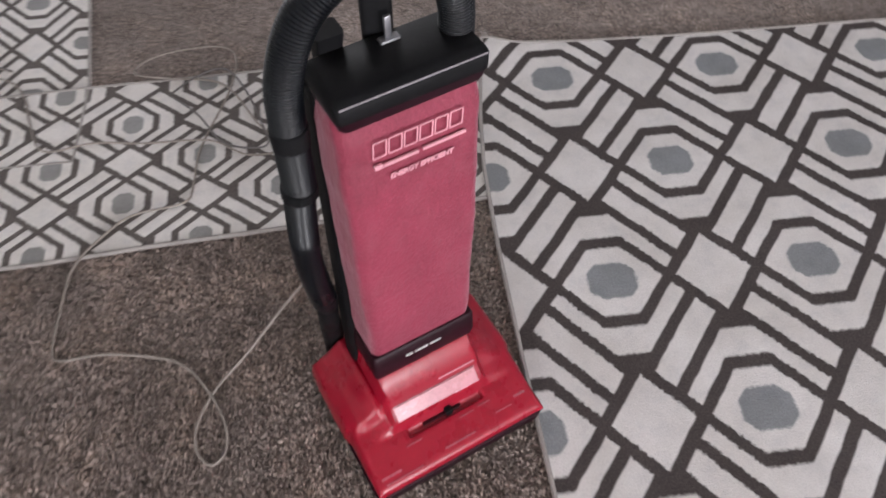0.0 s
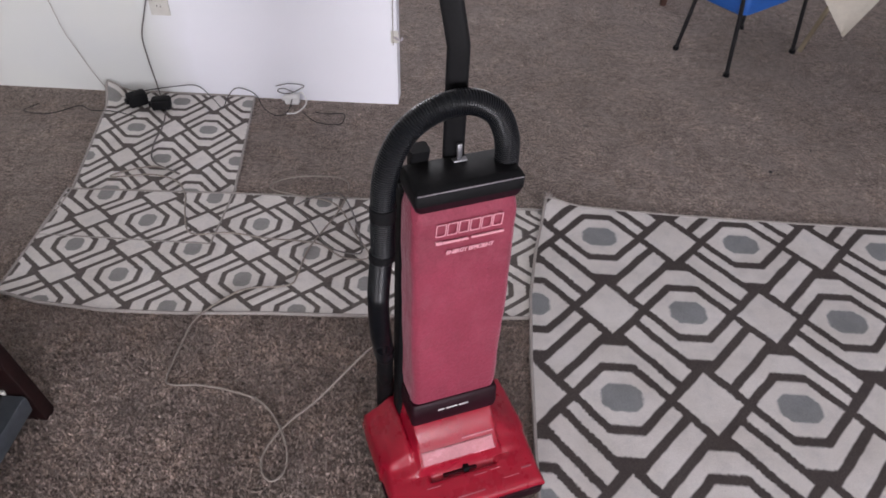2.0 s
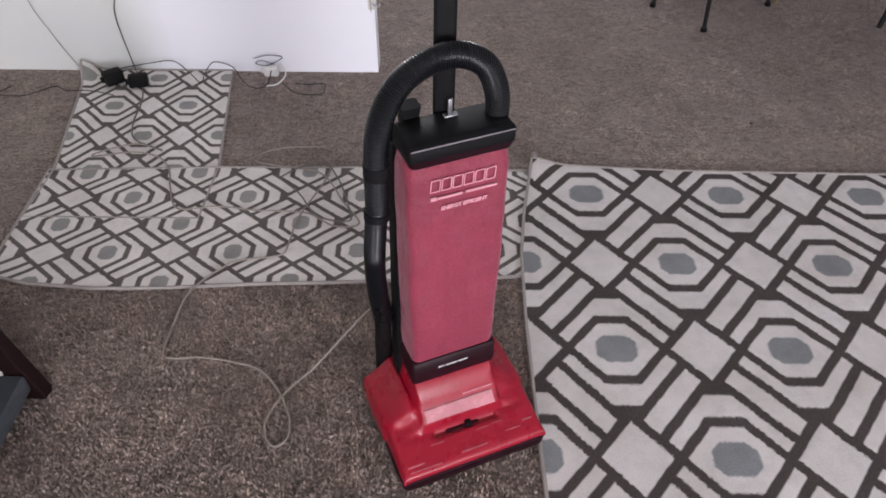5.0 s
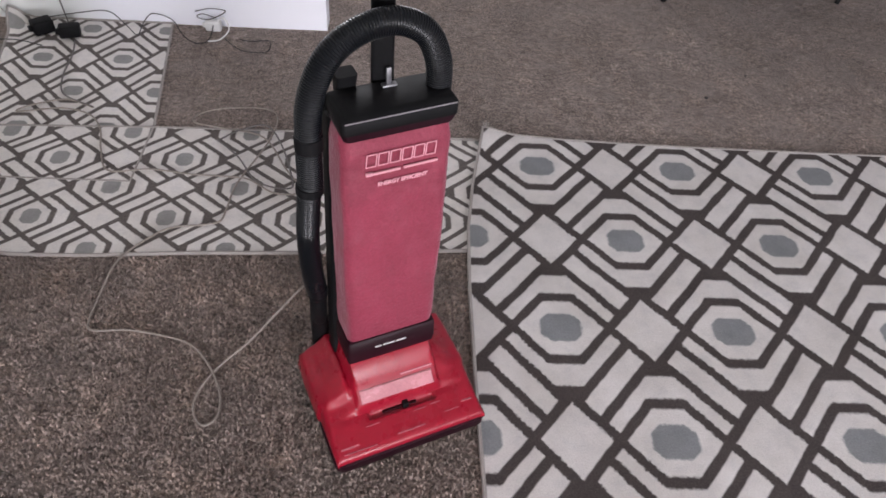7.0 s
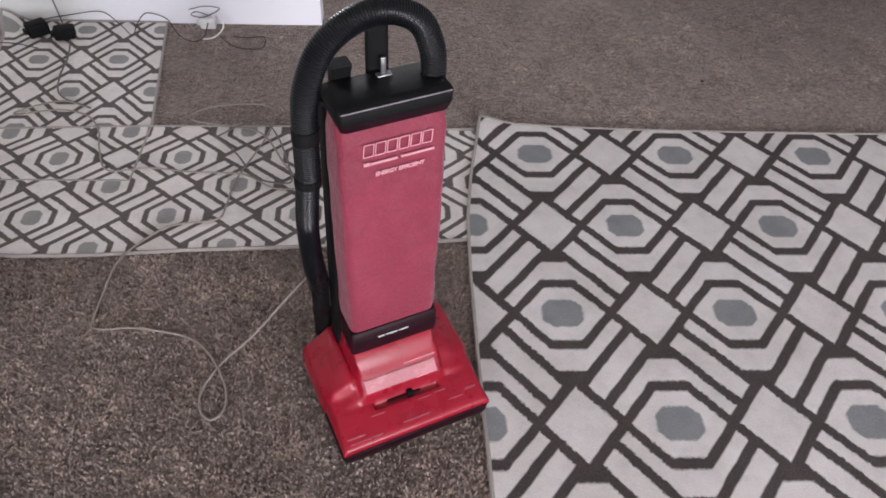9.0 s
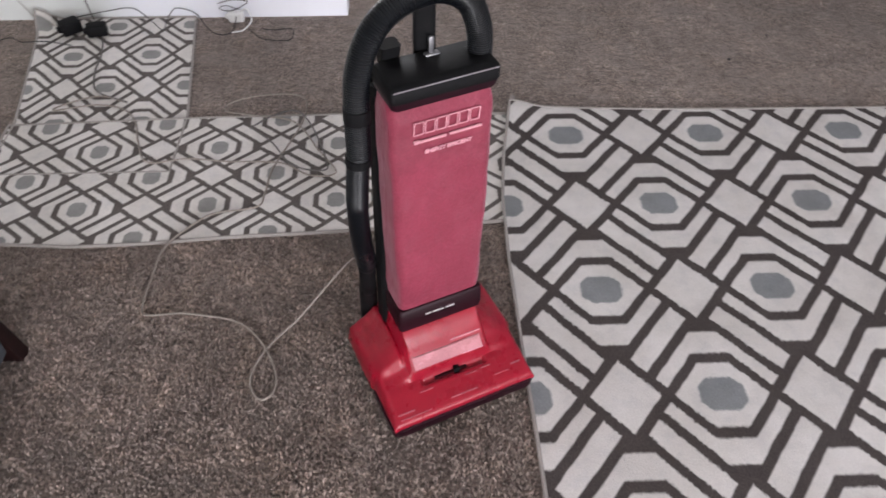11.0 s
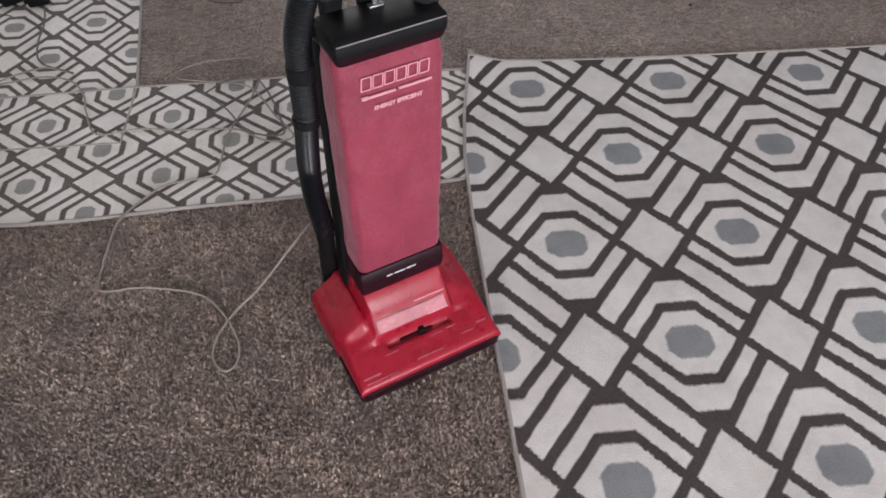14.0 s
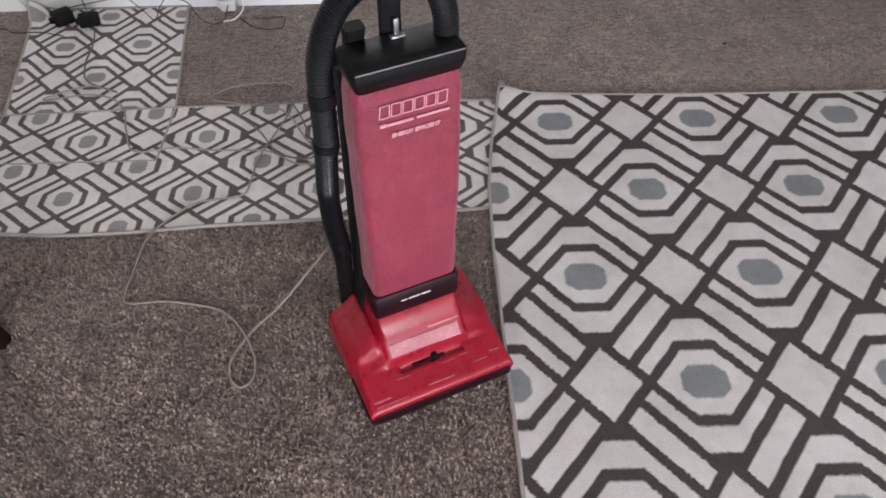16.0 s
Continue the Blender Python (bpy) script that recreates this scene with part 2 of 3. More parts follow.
CLOTH = coat("tablecloth_cotton", (0.70, 0.66, 0.58), 0.85, grain=0.05, scale=150, relief=0.0008)
FRILL = coat("pale_green_lace", (0.66, 0.69, 0.60), 0.9, grain=0.3, scale=80, relief=0.002)


# ---- building helpers ----
def finish(name, bm, mat, parent=None, label="", smooth=True):
    bmesh.ops.recalc_face_normals(bm, faces=bm.faces)
    me = bpy.data.meshes.new(name)
    bm.to_mesh(me)
    bm.free()
    me.materials.append(mat)
    if smooth:
        for p in me.polygons:
            p.use_smooth = True
        me.set_sharp_from_angle(angle=radians(38))
    ob = new(name, me)
    if parent:
        ob.parent = parent
    return tagged(ob, label)


def part(name, bm, mat, parent, label="", smooth=True):
    return finish(name, bm, mat, parent, label, smooth)


def thing(name, m, label, category, group="", kind=""):
    ob = new(name)
    ob.matrix_world = m
    ob.empty_display_size = 0.1
    return tagged(ob, label, category, group, kind)


def box(x0, x1, y0, y1, z0, z1, bevel=0.0, segments=2):
    bm = bmesh.new()
    bmesh.ops.create_cube(bm, size=1)
    for v in bm.verts:
        v.co = ((x0 + x1) / 2 + v.co.x * (x1 - x0), (y0 + y1) / 2 + v.co.y * (y1 - y0), (z0 + z1) / 2 + v.co.z * (z1 - z0))
    if bevel:
        bmesh.ops.bevel(bm, geom=bm.edges[:], offset=bevel, segments=segments, affect="EDGES", profile=0.5)
    return bm


def smooth_path(points, steps=8):
    """Catmull-Rom through the points."""
    p = [Vector(q) for q in points]
    p = [2 * p[0] - p[1], *p, 2 * p[-1] - p[-2]]
    out = []
    for i in range(1, len(p) - 2):
        a, b, c, d = p[i - 1:i + 3]
        for s in range(steps):
            t = s / steps
            out.append(0.5 * (2 * b + (c - a) * t + (2 * a - 5 * b + 4 * c - d) * t * t + (3 * b - a - 3 * c + d) * t ** 3))
    out.append(p[-2])
    return out


def even_path(path, pitch):
    """The same path with points at even steps."""
    run = np.cumsum([0.0] + [(b - a).length for a, b in zip(path, path[1:])])
    steps = np.arange(0, run[-1], pitch)
    return [Vector(p) for p in zip(*(np.interp(steps, run, [q[k] for q in path]) for k in range(3)))]


def sweep(path, radius, sides=8, flat=1.0, bm=None, square=1.0):
    """A tube along a path; radius is a number or a function of the arc length."""
    bm = bm or bmesh.new()
    rings, up, run = [], Vector((0.13, 0.31, 0.94)), 0.0
    for i, p in enumerate(path):
        a, b = path[max(i - 1, 0)], path[min(i + 1, len(path) - 1)]
        t = (b - a).normalized()
        if i:
            run += (p - path[i - 1]).length
        side = t.cross(up)
        if side.length < 1e-3:
            side = t.cross(Vector((1, 0, 0)))
        side.normalize()
        up = side.cross(t).normalized()
        r = radius(run) if callable(radius) else radius
        rings.append([bm.verts.new(p + r * (math.copysign(abs(math.cos(w)) ** square, math.cos(w)) * side + flat * math.copysign(abs(math.sin(w)) ** square, math.sin(w)) * up)) for w in (2 * math.pi * k / sides for k in range(sides))])
    for r0, r1 in zip(rings, rings[1:]):
        for k in range(sides):
            bm.faces.new((r0[k], r0[(k + 1) % sides], r1[(k + 1) % sides], r1[k]))
    bm.faces.new(rings[0]), bm.faces.new(rings[-1])
    return bm


def rounded(hw, hd, r, n=5):
    """The outline of a rounded rectangle."""
    out = []
    for cx, cy, a0 in ((hw - r, hd - r, 0), (-hw + r, hd - r, 90), (-hw + r, -hd + r, 180), (hw - r, -hd + r, 270)):
        for k in range(n + 1):
            w = radians(a0 + 90 * k / n)
            out.append((cx + r * math.cos(w), cy + r * math.sin(w)))
    return out


def loft(levels, n=5, crease=0.0):
    """A closed body through rounded rectangles: rows of z, x, y, half width, half depth, corner radius."""
    bm = bmesh.new()
    rings = []
    for z, cx, cy, hw, hd, r in levels:
        rings.append([bm.verts.new((cx + x, cy + y, z)) for x, y in rounded(hw, hd, min(r, hw * 0.98, hd * 0.98), n)])
    for r0, r1 in zip(rings, rings[1:]):
        for k in range(len(r0)):
            j = (k + 1) % len(r0)
            bm.faces.new((r0[k], r0[j], r1[j], r1[k]))
    bm.faces.new(rings[0]), bm.faces.new(rings[-1])
    if crease:
        for v in bm.verts:
            q = noise.noise_vector(v.co * 14) + 0.5 * noise.noise_vector(v.co * 37)
            v.co += crease * q
    return bm


def step(a, b, x):
    t = min(max((x - a) / (b - a), 0), 1)
    return t * t * (3 - 2 * t)


def lerp_rows(rows, x):
    return float(np.interp(x, [r[0] for r in rows], [r[1] for r in rows]))


# ---- room ----
def room():
    bm = bmesh.new()
    n = 60
    grid = [[bm.verts.new((-3.1 + 6.6 * i / n, -6.6 + 11.1 * j / n, 0.0)) for i in range(n + 1)] for j in range(n + 1)]
    for j in range(n):
        for i in range(n):
            bm.faces.new((grid[j][i], grid[j][i + 1], grid[j + 1][i + 1], grid[j + 1][i]))
    for v in bm.verts:
        v.co.z = 0.0015 * noise.noise(v.co * 3.0) - 0.002
    tagged(finish("floor", bm, CARPET), "worn taupe-brown cut pile carpet covering the room floor", "carpet", kind="structure")

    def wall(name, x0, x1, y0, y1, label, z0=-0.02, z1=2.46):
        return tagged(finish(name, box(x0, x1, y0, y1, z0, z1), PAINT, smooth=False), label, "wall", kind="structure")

    white = "plain white painted wall"
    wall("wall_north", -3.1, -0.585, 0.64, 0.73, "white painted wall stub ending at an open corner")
    # unseen walls, placed with openings to let the added daylight in
    for i, (a, b) in enumerate(((-1.72, -1.45), (-0.25, 3.62))):
        wall("wall_far_pier_%d" % (i + 1), a, b, 4.5, 4.62, white)
    wall("wall_far_sill", -1.448, -0.252, 4.5, 4.62, white, z1=0.85)
    wall("wall_far_head", -1.448, -0.252, 4.5, 4.62, white, z0=2.15)
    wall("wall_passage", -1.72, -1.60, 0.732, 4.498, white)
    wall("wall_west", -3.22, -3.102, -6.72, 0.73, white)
    for i, (a, b) in enumerate(((-6.718, -2.9), (-1.5, 1.9), (3.3, 4.498))):
        wall("wall_east_pier_%d" % (i + 1), 3.502, 3.62, a, b, white)
    for i, (a, b) in enumerate(((-2.898, -1.502), (1.902, 3.298))):
        wall("wall_east_sill_%d" % (i + 1), 3.502, 3.62, a, b, white, z1=0.85)
        wall("wall_east_head_%d" % (i + 1), 3.502, 3.62, a, b, white, z0=2.15)
    for i, (a, b) in enumerate(((-3.1, -2.2), (-0.8, 0.7), (3.3, 3.5))):
        wall("wall_south_pier_%d" % (i + 1), a, b, -6.72, -6.6, white)
    for i, (a, b) in enumerate(((-2.198, -0.802), (0.702, 3.298))):
        wall("wall_south_sill_%d" % (i + 1), a, b, -6.72, -6.6, white, z1=0.82)
        wall("wall_south_head_%d" % (i + 1), a, b, -6.72, -6.6, white, z0=2.18)
    tagged(finish("ceiling", box(-3.22, 3.62, -6.72, 4.62, 2.462, 2.56), CEILING, smooth=False), "plain off-white painted ceiling", "ceiling", kind="structure")


room()


def carpet_tufts():
    """Bent yarn ends that stand out of the pile, on the stretch between the stand, the runner and the large rug."""
    rng = np.random.default_rng(7)
    pitch = 0.0056
    gx, gy = np.meshgrid(np.arange(-1.80, -0.052, pitch), np.arange(-2.5, -0.575, pitch))
    x = gx.ravel() + rng.uniform(-0.5, 0.5, gx.size) * pitch
    y = gy.ravel() + rng.uniform(-0.5, 0.5, gx.size) * pitch
    kept = rng.uniform(0, 1, x.size) < np.clip((y + 2.5) / 0.6, 0, 1) * np.clip((x + 1.80) / 0.3, 0.1, 1)
    x, y = x[kept], y[kept]
    n = x.size
    a, lean, turn = rng.uniform(0, 2 * np.pi, n), rng.uniform(0.15, 1.0, n), rng.normal(0, 0.9, n)
    size = rng.uniform(0.75, 1.25, n)
    edge = np.clip((x + 1.80) / 0.25, 0.15, 1.0)
    tall, wide = 0.0058 * size * edge, 0.0016 * size
    dx, dy = np.cos(a), np.sin(a)
    ex, ey = np.cos(a + turn), np.sin(a + turn)
    reach = 0.0042 * size * lean
    verts = np.zeros((n, 6, 3))
    for k, (cx0, cy0, cz0, w) in enumerate(((x, y, -0.002 + 0 * x, 1.0),
                                            (x + dx * reach, y + dy * reach, tall * 0.75, 1.25),
                                            (x + dx * reach + ex * reach * 1.3, y + dy * reach + ey * reach * 1.3, tall * (1.1 - 0.55 * lean), 0.7))):
        for side, q in ((-1, 0), (1, 1)):
            verts[:, 2 * k + q, 0] = cx0 - side * dy * wide * w
            verts[:, 2 * k + q, 1] = cy0 + side * dx * wide * w
            verts[:, 2 * k + q, 2] = cz0
    base = 6 * np.arange(n)[:, None, None]
    faces = (base + np.array(((0, 1, 3, 2), (2, 3, 5, 4)))[None]).reshape(-1, 4)
    me = bpy.data.meshes.new("carpet_tufts")
    me.vertices.add(6 * n)
    me.vertices.foreach_set("co", verts.ravel())
    me.loops.add(faces.size)
    me.loops.foreach_set("vertex_index", faces.ravel().astype(np.int32))
    me.polygons.add(len(faces))
    me.polygons.foreach_set("loop_start", np.arange(0, faces.size, 4, dtype=np.int32))
    me.update(calc_edges=True)
    me.validate()
    me.materials.append(TUFT)
    tagged(new("carpet_tufts", me), "short bent yarn tufts of the taupe-brown carpet pile", "carpet pile", kind="stuff")


carpet_tufts()


# ---- rugs ----
RUG_LEFT = ((-2.4, -0.05), (-1.45, -0.055), (-1.25, -0.058), (-1.0, -0.066), (-0.7, -0.071), (-0.45, -0.067), (-0.25, -0.047), (0.02, -0.004))
RUG_FAR = ((-0.1, 0.006), (0.0, 0.004), (0.25, -0.015), (0.5, -0.025), (0.85, -0.032), (1.2, -0.036), (2.0, -0.037))
RUN_NEAR = ((-1.65, -0.575), (-1.6, -0.580), (-1.5, -0.598), (-1.3, -0.615), (-1.1, -0.609), (-0.86, -0.593), (-0.52, -0.573), (0.0, -0.537))
RUN_FAR = ((-1.66, -0.054), (-1.28, -0.039), (-1.08, -0.030), (-0.58, -0.022), (0.0, -0.028))


def rug(name, place, uv_of, nu, nv, label, group="", mat=RUG):
    """A rug whose sheet is given by place(s, t); it has a hem and a bound edge."""
    root = thing(name, Matrix(), label, "rug", group)
    bm = bmesh.new()
    layer = bm.loops.layers.uv.new("pattern")
    grid = [[bm.verts.new(place(i / nu, j / nv)) for i in range(nu + 1)] for j in range(nv + 1)]
    for j in range(nv):
        for i in range(nu):
            f = bm.faces.new((grid[j][i], grid[j][i + 1], grid[j + 1][i + 1], grid[j + 1][i]))
            for loop in f.loops:
                loop[layer].uv = uv_of(loop.vert.co)
    rim = grid[0] + [r[-1] for r in grid[1:]] + grid[-1][-2::-1] + [r[0] for r in grid[-2:0:-1]]
    low = [bm.verts.new((v.co.x, v.co.y, max(v.co.z - 0.008, 0.001))) for v in rim]
    for k in range(len(rim)):
        j = (k + 1) % len(rim)
        f = bm.faces.new((rim[k], low[k], low[j], rim[j]))
        for loop in f.loops:
            loop[layer].uv = uv_of(loop.vert.co)
    edge = [v.co.copy() for v in rim] + [rim[0].co.copy()]
    part("field", bm, mat, root)
    for e in edge:
        e.z = max(e.z - 0.002, 0.003)
    part("bound_edge", sweep(edge, 0.0055, 6), BINDING, root, "pale taupe bound edge")
    return root


def big_place(s, t):
    y = -2.4 + t * 2.4
    x = -0.06 + s * 1.72
    y += lerp_rows(RUG_FAR, x) * step(0.6, 1.0, t)
    x += (lerp_rows(RUG_LEFT, y) + 0.06) * (1 - step(0.0, 0.25, s))
    corner = math.exp(-((x / 0.06) ** 2 + (y / 0.06) ** 2))
    z = 0.0085 + 0.026 * corner + 0.0015 * noise.noise(Vector((x * 2.2, y * 2.2, 0)))
    return Vector((x, y, z))


def run_place(s, t):
    x = -1.632 + s * 1.62
    near, far = lerp_rows(RUN_NEAR, x), lerp_rows(RUN_FAR, x)
    x -= 0.026 * t * (1 - s)
    y = near + t * (far - near)
    z = 0.0065 - 0.0045 * step(0.88, 0.95, s) + 0.012 * math.exp(-(s / 0.05) ** 2) * (1 - t) ** 3 + 0.006 * (1 - t) ** 6 * (0.5 + noise.noise(Vector((x * 3, 0, 4)))) * (1 - step(0.5, 0.9, s))
    return Vector((x, y, z))


def branch_place(s, t):
    y = -0.30 + t * 0.935
    x0, x1 = -1.632 - 0.135 * max(y + 0.05, 0) / 0.68 - 0.01, -1.081 - 0.10 * max(y + 0.03, 0) / 0.68
    curl = math.exp(-(s / 0.075) ** 2) * step(0.86, 1.0, t)
    return Vector((x0 + s * (x1 - x0), y - 0.02 * curl, 0.0035 + 0.055 * curl + 0.001 * noise.noise(Vector((s * 4, t * 4, 1)))))


def run_uv(co):
    x, y = co.x + 1.129, co.y + 0.326
    a = radians(1.8)
    x, y = x * math.cos(a) + y * math.sin(a), -x * math.sin(a) + y * math.cos(a)
    return (y / 0.587, x / 0.577)


def branch_uv(co):
    x, y = co.x + 1.403, co.y - 0.161
    a = radians(1.5)
    x, y = x * math.cos(a) + y * math.sin(a), -x * math.sin(a) + y * math.cos(a)
    x += 0.12 * y
    return (x / 0.62, y / 0.63)


rug("area_rug", big_place, lambda c: (0.994 * c.x - 0.161, 0.995 * c.y + 0.1575), 60, 80, "large cream rug with brown octagon lattice and grey centres")
AREA_RUG = bpy.data.objects["area_rug"]
for k, (dx, dy, h) in enumerate(((0.0, 0.0, 0.030), (0.006, 0.004, 0.022), (-0.004, 0.006, 0.026), (0.010, -0.002, 0.018), (0.003, 0.010, 0.020), (-0.005, -0.004, 0.020))):
    foot = Vector((0.002 + dx, 0.006 + dy, 0.024))
    part("frayed_end", sweep(smooth_path((foot, foot + Vector((0.6 * dx, 0.8 * dy, 0.6 * h)), foot + Vector((1.6 * dx - 0.004, 1.2 * dy, h))), 4), lambda r: 0.0024 - 0.05 * r, 5), BINDING, AREA_RUG, "pale frayed yarn end")
rug("runner_rug", branch_place, branch_uv, 24, 36, "narrow octagon-lattice runner reaching to the white wall", "runner rugs", RUNNER)
rug("runner_rug", run_place, run_uv, 64, 24, "narrow cream octagon-lattice runner laid behind the vacuum", "runner rugs", RUNNER)


# ---- vacuum cleaner ----
def hood_height(x, y):
    ax = abs(x)
    low = lerp_rows(((0, 0.056), (0.065, 0.082), (0.12, 0.098), (0.16, 0.102), (0.34, 0.098)), y)
    shoulder = 0.015 * step(0.100, 0.112, ax) * (1 - step(0.146, 0.168, ax)) * step(0.104, 0.122, y) if x < 0 else 0.0
    z = low + shoulder
    hump = lerp_rows(((0.0, 0.0), (0.079, 0.0), (0.083, 0.104), (0.086, 0.112), (0.106, 0.1335), (0.1105, 0.142), (0.118, 0.156), (0.130, 0.174), (0.142, 0.188), (0.160, 0.200), (0.19, 0.206), (0.34, 0.206)), y)
    side = 1 - 0.62 * step(0.091, 0.103, ax) - 0.38 * step(0.100, 0.150, ax) if x < 0 else 1 - 0.6 * step(0.088, 0.100, ax) - 0.4 * step(0.095, 0.172, ax)
    return z + max(hump - z, 0) * side - 0.010 * (1 - step(0.074, 0.082, ax)) * step(0.060, 0.064, y) * (1 - step(0.077, 0.081, y))


def vacuum():
    root = thing("vacuum_cleaner", pose(-0.2135, -1.1723, 0.0, 0, 0, 23.23),
                 "red upright vacuum cleaner with cloth bag and black hose on carpet", "vacuum cleaner")

    # hood: a moulded shell over the brush housing
    bm = bmesh.new()
    nx, ny = 70, 66
    def half(y):
        return 0.1745 + 0.0055 * step(0.118, 0.136, y) - 0.002 * step(0.24, 0.288, y)
    grid = []
    for j in range(ny + 1):
        y = 0.288 * (j / ny)
        row = []
        for i in range(nx + 1):
            s = -1 + 2 * i / nx
            x = s * half(y)
            e = min((1 - abs(s)) * half(y), y, 0.288 - y) / 0.016
            round_off = math.sqrt(max(0.0, 1 - (1 - min(e, 1)) ** 2))
            z = 0.047 + (hood_height(x, y) - 0.047) * (0.15 + 0.85 * round_off)
            row.append(bm.verts.new((x, y, z)))
        grid.append(row)
    for j in range(ny):
        for i in range(nx):
            bm.faces.new((grid[j][i], grid[j][i + 1], grid[j + 1][i + 1], grid[j + 1][i]))
    rim = grid[0] + [r[-1] for r in grid[1:]] + grid[-1][-2::-1] + [r[0] for r in grid[-2:0:-1]]
    low = [bm.verts.new((v.co.x * 1.0, v.co.y, 0.038)) for v in rim]
    for k in range(len(rim)):
        j = (k + 1) % len(rim)
        bm.faces.new((rim[k], low[k], low[j], rim[j]))
    bm.faces.new(low)
    hood = part("hood", bm, RED, root, "glossy red moulded plastic hood")

    part("bumper", loft([(0.008, 0, 0.066, 0.172, 0.064, 0.02), (0.014, 0, 0.066, 0.1765, 0.068, 0.02), (0.040, 0, 0.066, 0.1785, 0.070, 0.02), (0.045, 0, 0.066, 0.172, 0.064, 0.02)]),
         MAROON, root, "dark rubber furniture guard")
    part("underbody", loft([(0.012, 0, 0.145, 0.150, 0.130, 0.02), (0.040, 0, 0.145, 0.158, 0.136, 0.02)]), BLACK, root)
    # pale pink plate across the front of the hump
    part("pale_strip", sheet(((-0.088, 0.0848, 0.113), (0.080, 0.0848, 0.113), (0.080, 0.1055, 0.1355), (-0.088, 0.1055, 0.1355)), 0.003), PALE_STRIP, hood, "pale pink strip")
    # thin pink bar stands in for the highlight on the hump's edge
    part("edge_glint", box(0.01, 0.085, 0.1095, 0.1125, 0.1415, 0.1445, 0.001), PRINT_GLINT, hood)
    knob = box(0.001, 0.015, 0.066, 0.079, 0.072, 0.0885, 0.002)
    part("height_lever", knob, BLACK, hood, "small black lever in the slot")
    part("slot", box(-0.046, 0.034, 0.0700, 0.0765, 0.0735, 0.0790, 0.001), SLOT, hood, "dark red recessed slot")
    # second bar, a painted highlight along the lower right edge
    part("edge_glint", box(0.030, 0.082, 0.0835, 0.0855, 0.1105, 0.1130, 0.0008), PRINT_GLINT, hood)
    for sx in (-1, 1):
        for y in (0.06, 0.25):
            w = bmesh.new()
            bmesh.ops.create_cone(w, cap_ends=True, segments=24, radius1=0.028, radius2=0.028, depth=0.022,
                                  matrix=Matrix.Translation((sx * 0.130, y, 0.028)) @ Matrix.Rotation(radians(90), 4, "Y"))
            part("wheel", w, BLACK, root)
    for x0, x1, y, h in ((-0.158, -0.118, 0.020, 0.007), (-0.155, -0.080, 0.010, 0.003), (-0.092, -0.060, 0.050, 0.003), (-0.030, 0.035, 0.016, 0.005),
                         (0.02, 0.05, 0.050, 0.003), (0.060, 0.085, 0.052, 0.003), (0.085, 0.12, 0.028, 0.002), (0.13, 0.155, 0.036, 0.008)):
        z = (hood_height((x0 + x1) / 2, y) + 0.001)
        bar = box(x0, x1, y, y + 0.55 * h, z - 0.001, z + 0.0006)
        part("print_bar", bar, FAINT, hood)

    # upright body leans a little back and sideways
    def cx(z):
        return 0.005 + 0.059 * (z - 0.245)

    def fy(z):
        return 0.126 + 0.092 * z

    def level(z, hw, front, back, r):
        return (z, cx(z), (front + back) / 2, hw, (back - front) / 2, r)

    part("spine", loft([level(z, 0.106, fy(z) + 0.075, fy(z) + 0.125, 0.012) for z in (0.12, 0.3, 0.5, 0.74)]), BLACK, root, "black plastic rear spine")
    part("skirt", loft([level(0.190, 0.098, fy(0.19) - 0.002, fy(0.19) + 0.11, 0.008), level(0.205, 0.100, fy(0.205) - 0.005, fy(0.205) + 0.11, 0.008),
                        level(0.243, 0.099, fy(0.243) - 0.004, fy(0.243) + 0.11, 0.008), level(0.248, 0.097, fy(0.248), fy(0.248) + 0.108, 0.008)]), MAROON, root, "dark maroon collar with white print")
    zs = np.linspace(0.236, 0.752, 44)
    rows = []
    for z in zs:
        t = (z - 0.236) / 0.516
        bulge = math.sin(math.pi * min(t * 1.02, 1)) ** 0.6
        pinch = step(0.90, 1.0, t)
        rows.append(level(float(z), 0.0945 + 0.010 * t + 0.003 * bulge - 0.005 * pinch, fy(z) + 0.004 - 0.006 * bulge + 0.012 * pinch, fy(z) + 0.098, 0.019 + 0.010 * pinch))
    bag = loft(rows, 8, 0.0026)
    bag_ob = part("dust_bag", bag, BAG, root, "faded pinkish red cloth dust bag")

    def front(x, z, out=0.0):
        return Vector((cx(z) + x, fy(z) - 0.0035 - out, z))

    # printed lettering on the bag: brand outlines as plain frames, slogan as words
    for k in range(6):
        x0 = -0.0635 + k * 0.0225
        za, zb = 0.682, 0.706
        ring = [front(a, b, 0.0005) for a, b in ((x0, za), (x0 + 0.0185, za), (x0 + 0.0205, zb), (x0 + 0.002, zb))]
        for p, q in zip(ring, ring[1:] + ring[:1]):
            part("emblem_stroke", sweep([p, (p + q) / 2, q], 0.0011, 5), PRINT_GLINT, bag_ob)
    for x0, x1, z, h in ((-0.0635, -0.052, 0.6675, 0.0105), (-0.050, 0.001, 0.6665, 0.0075), (0.008, 0.073, 0.667, 0.0070)):
        part("emblem_bar", sweep([front(x0, z, 0.0006), front((x0 + x1) / 2, z, 0.0008), front(x1, z, 0.0006)], h / 2.4, 8, 0.9), PRINT_GLINT, bag_ob)
    words("ENERGY EFFICIENT", 0.0112, front(0.006, 0.6425, 0.0012), radians(90 - 5.2), PRINT_GLINT, bag_ob)
    for x0, x1 in ((-0.040, -0.026), (-0.022, 0.004), (0.008, 0.030)):
        z = 0.225
        part("print_bar", box(cx(z) + x0, cx(z) + x1, fy(z) - 0.0062, fy(z) - 0.0035, z - 0.0014, z + 0.0014), TRIM, root)

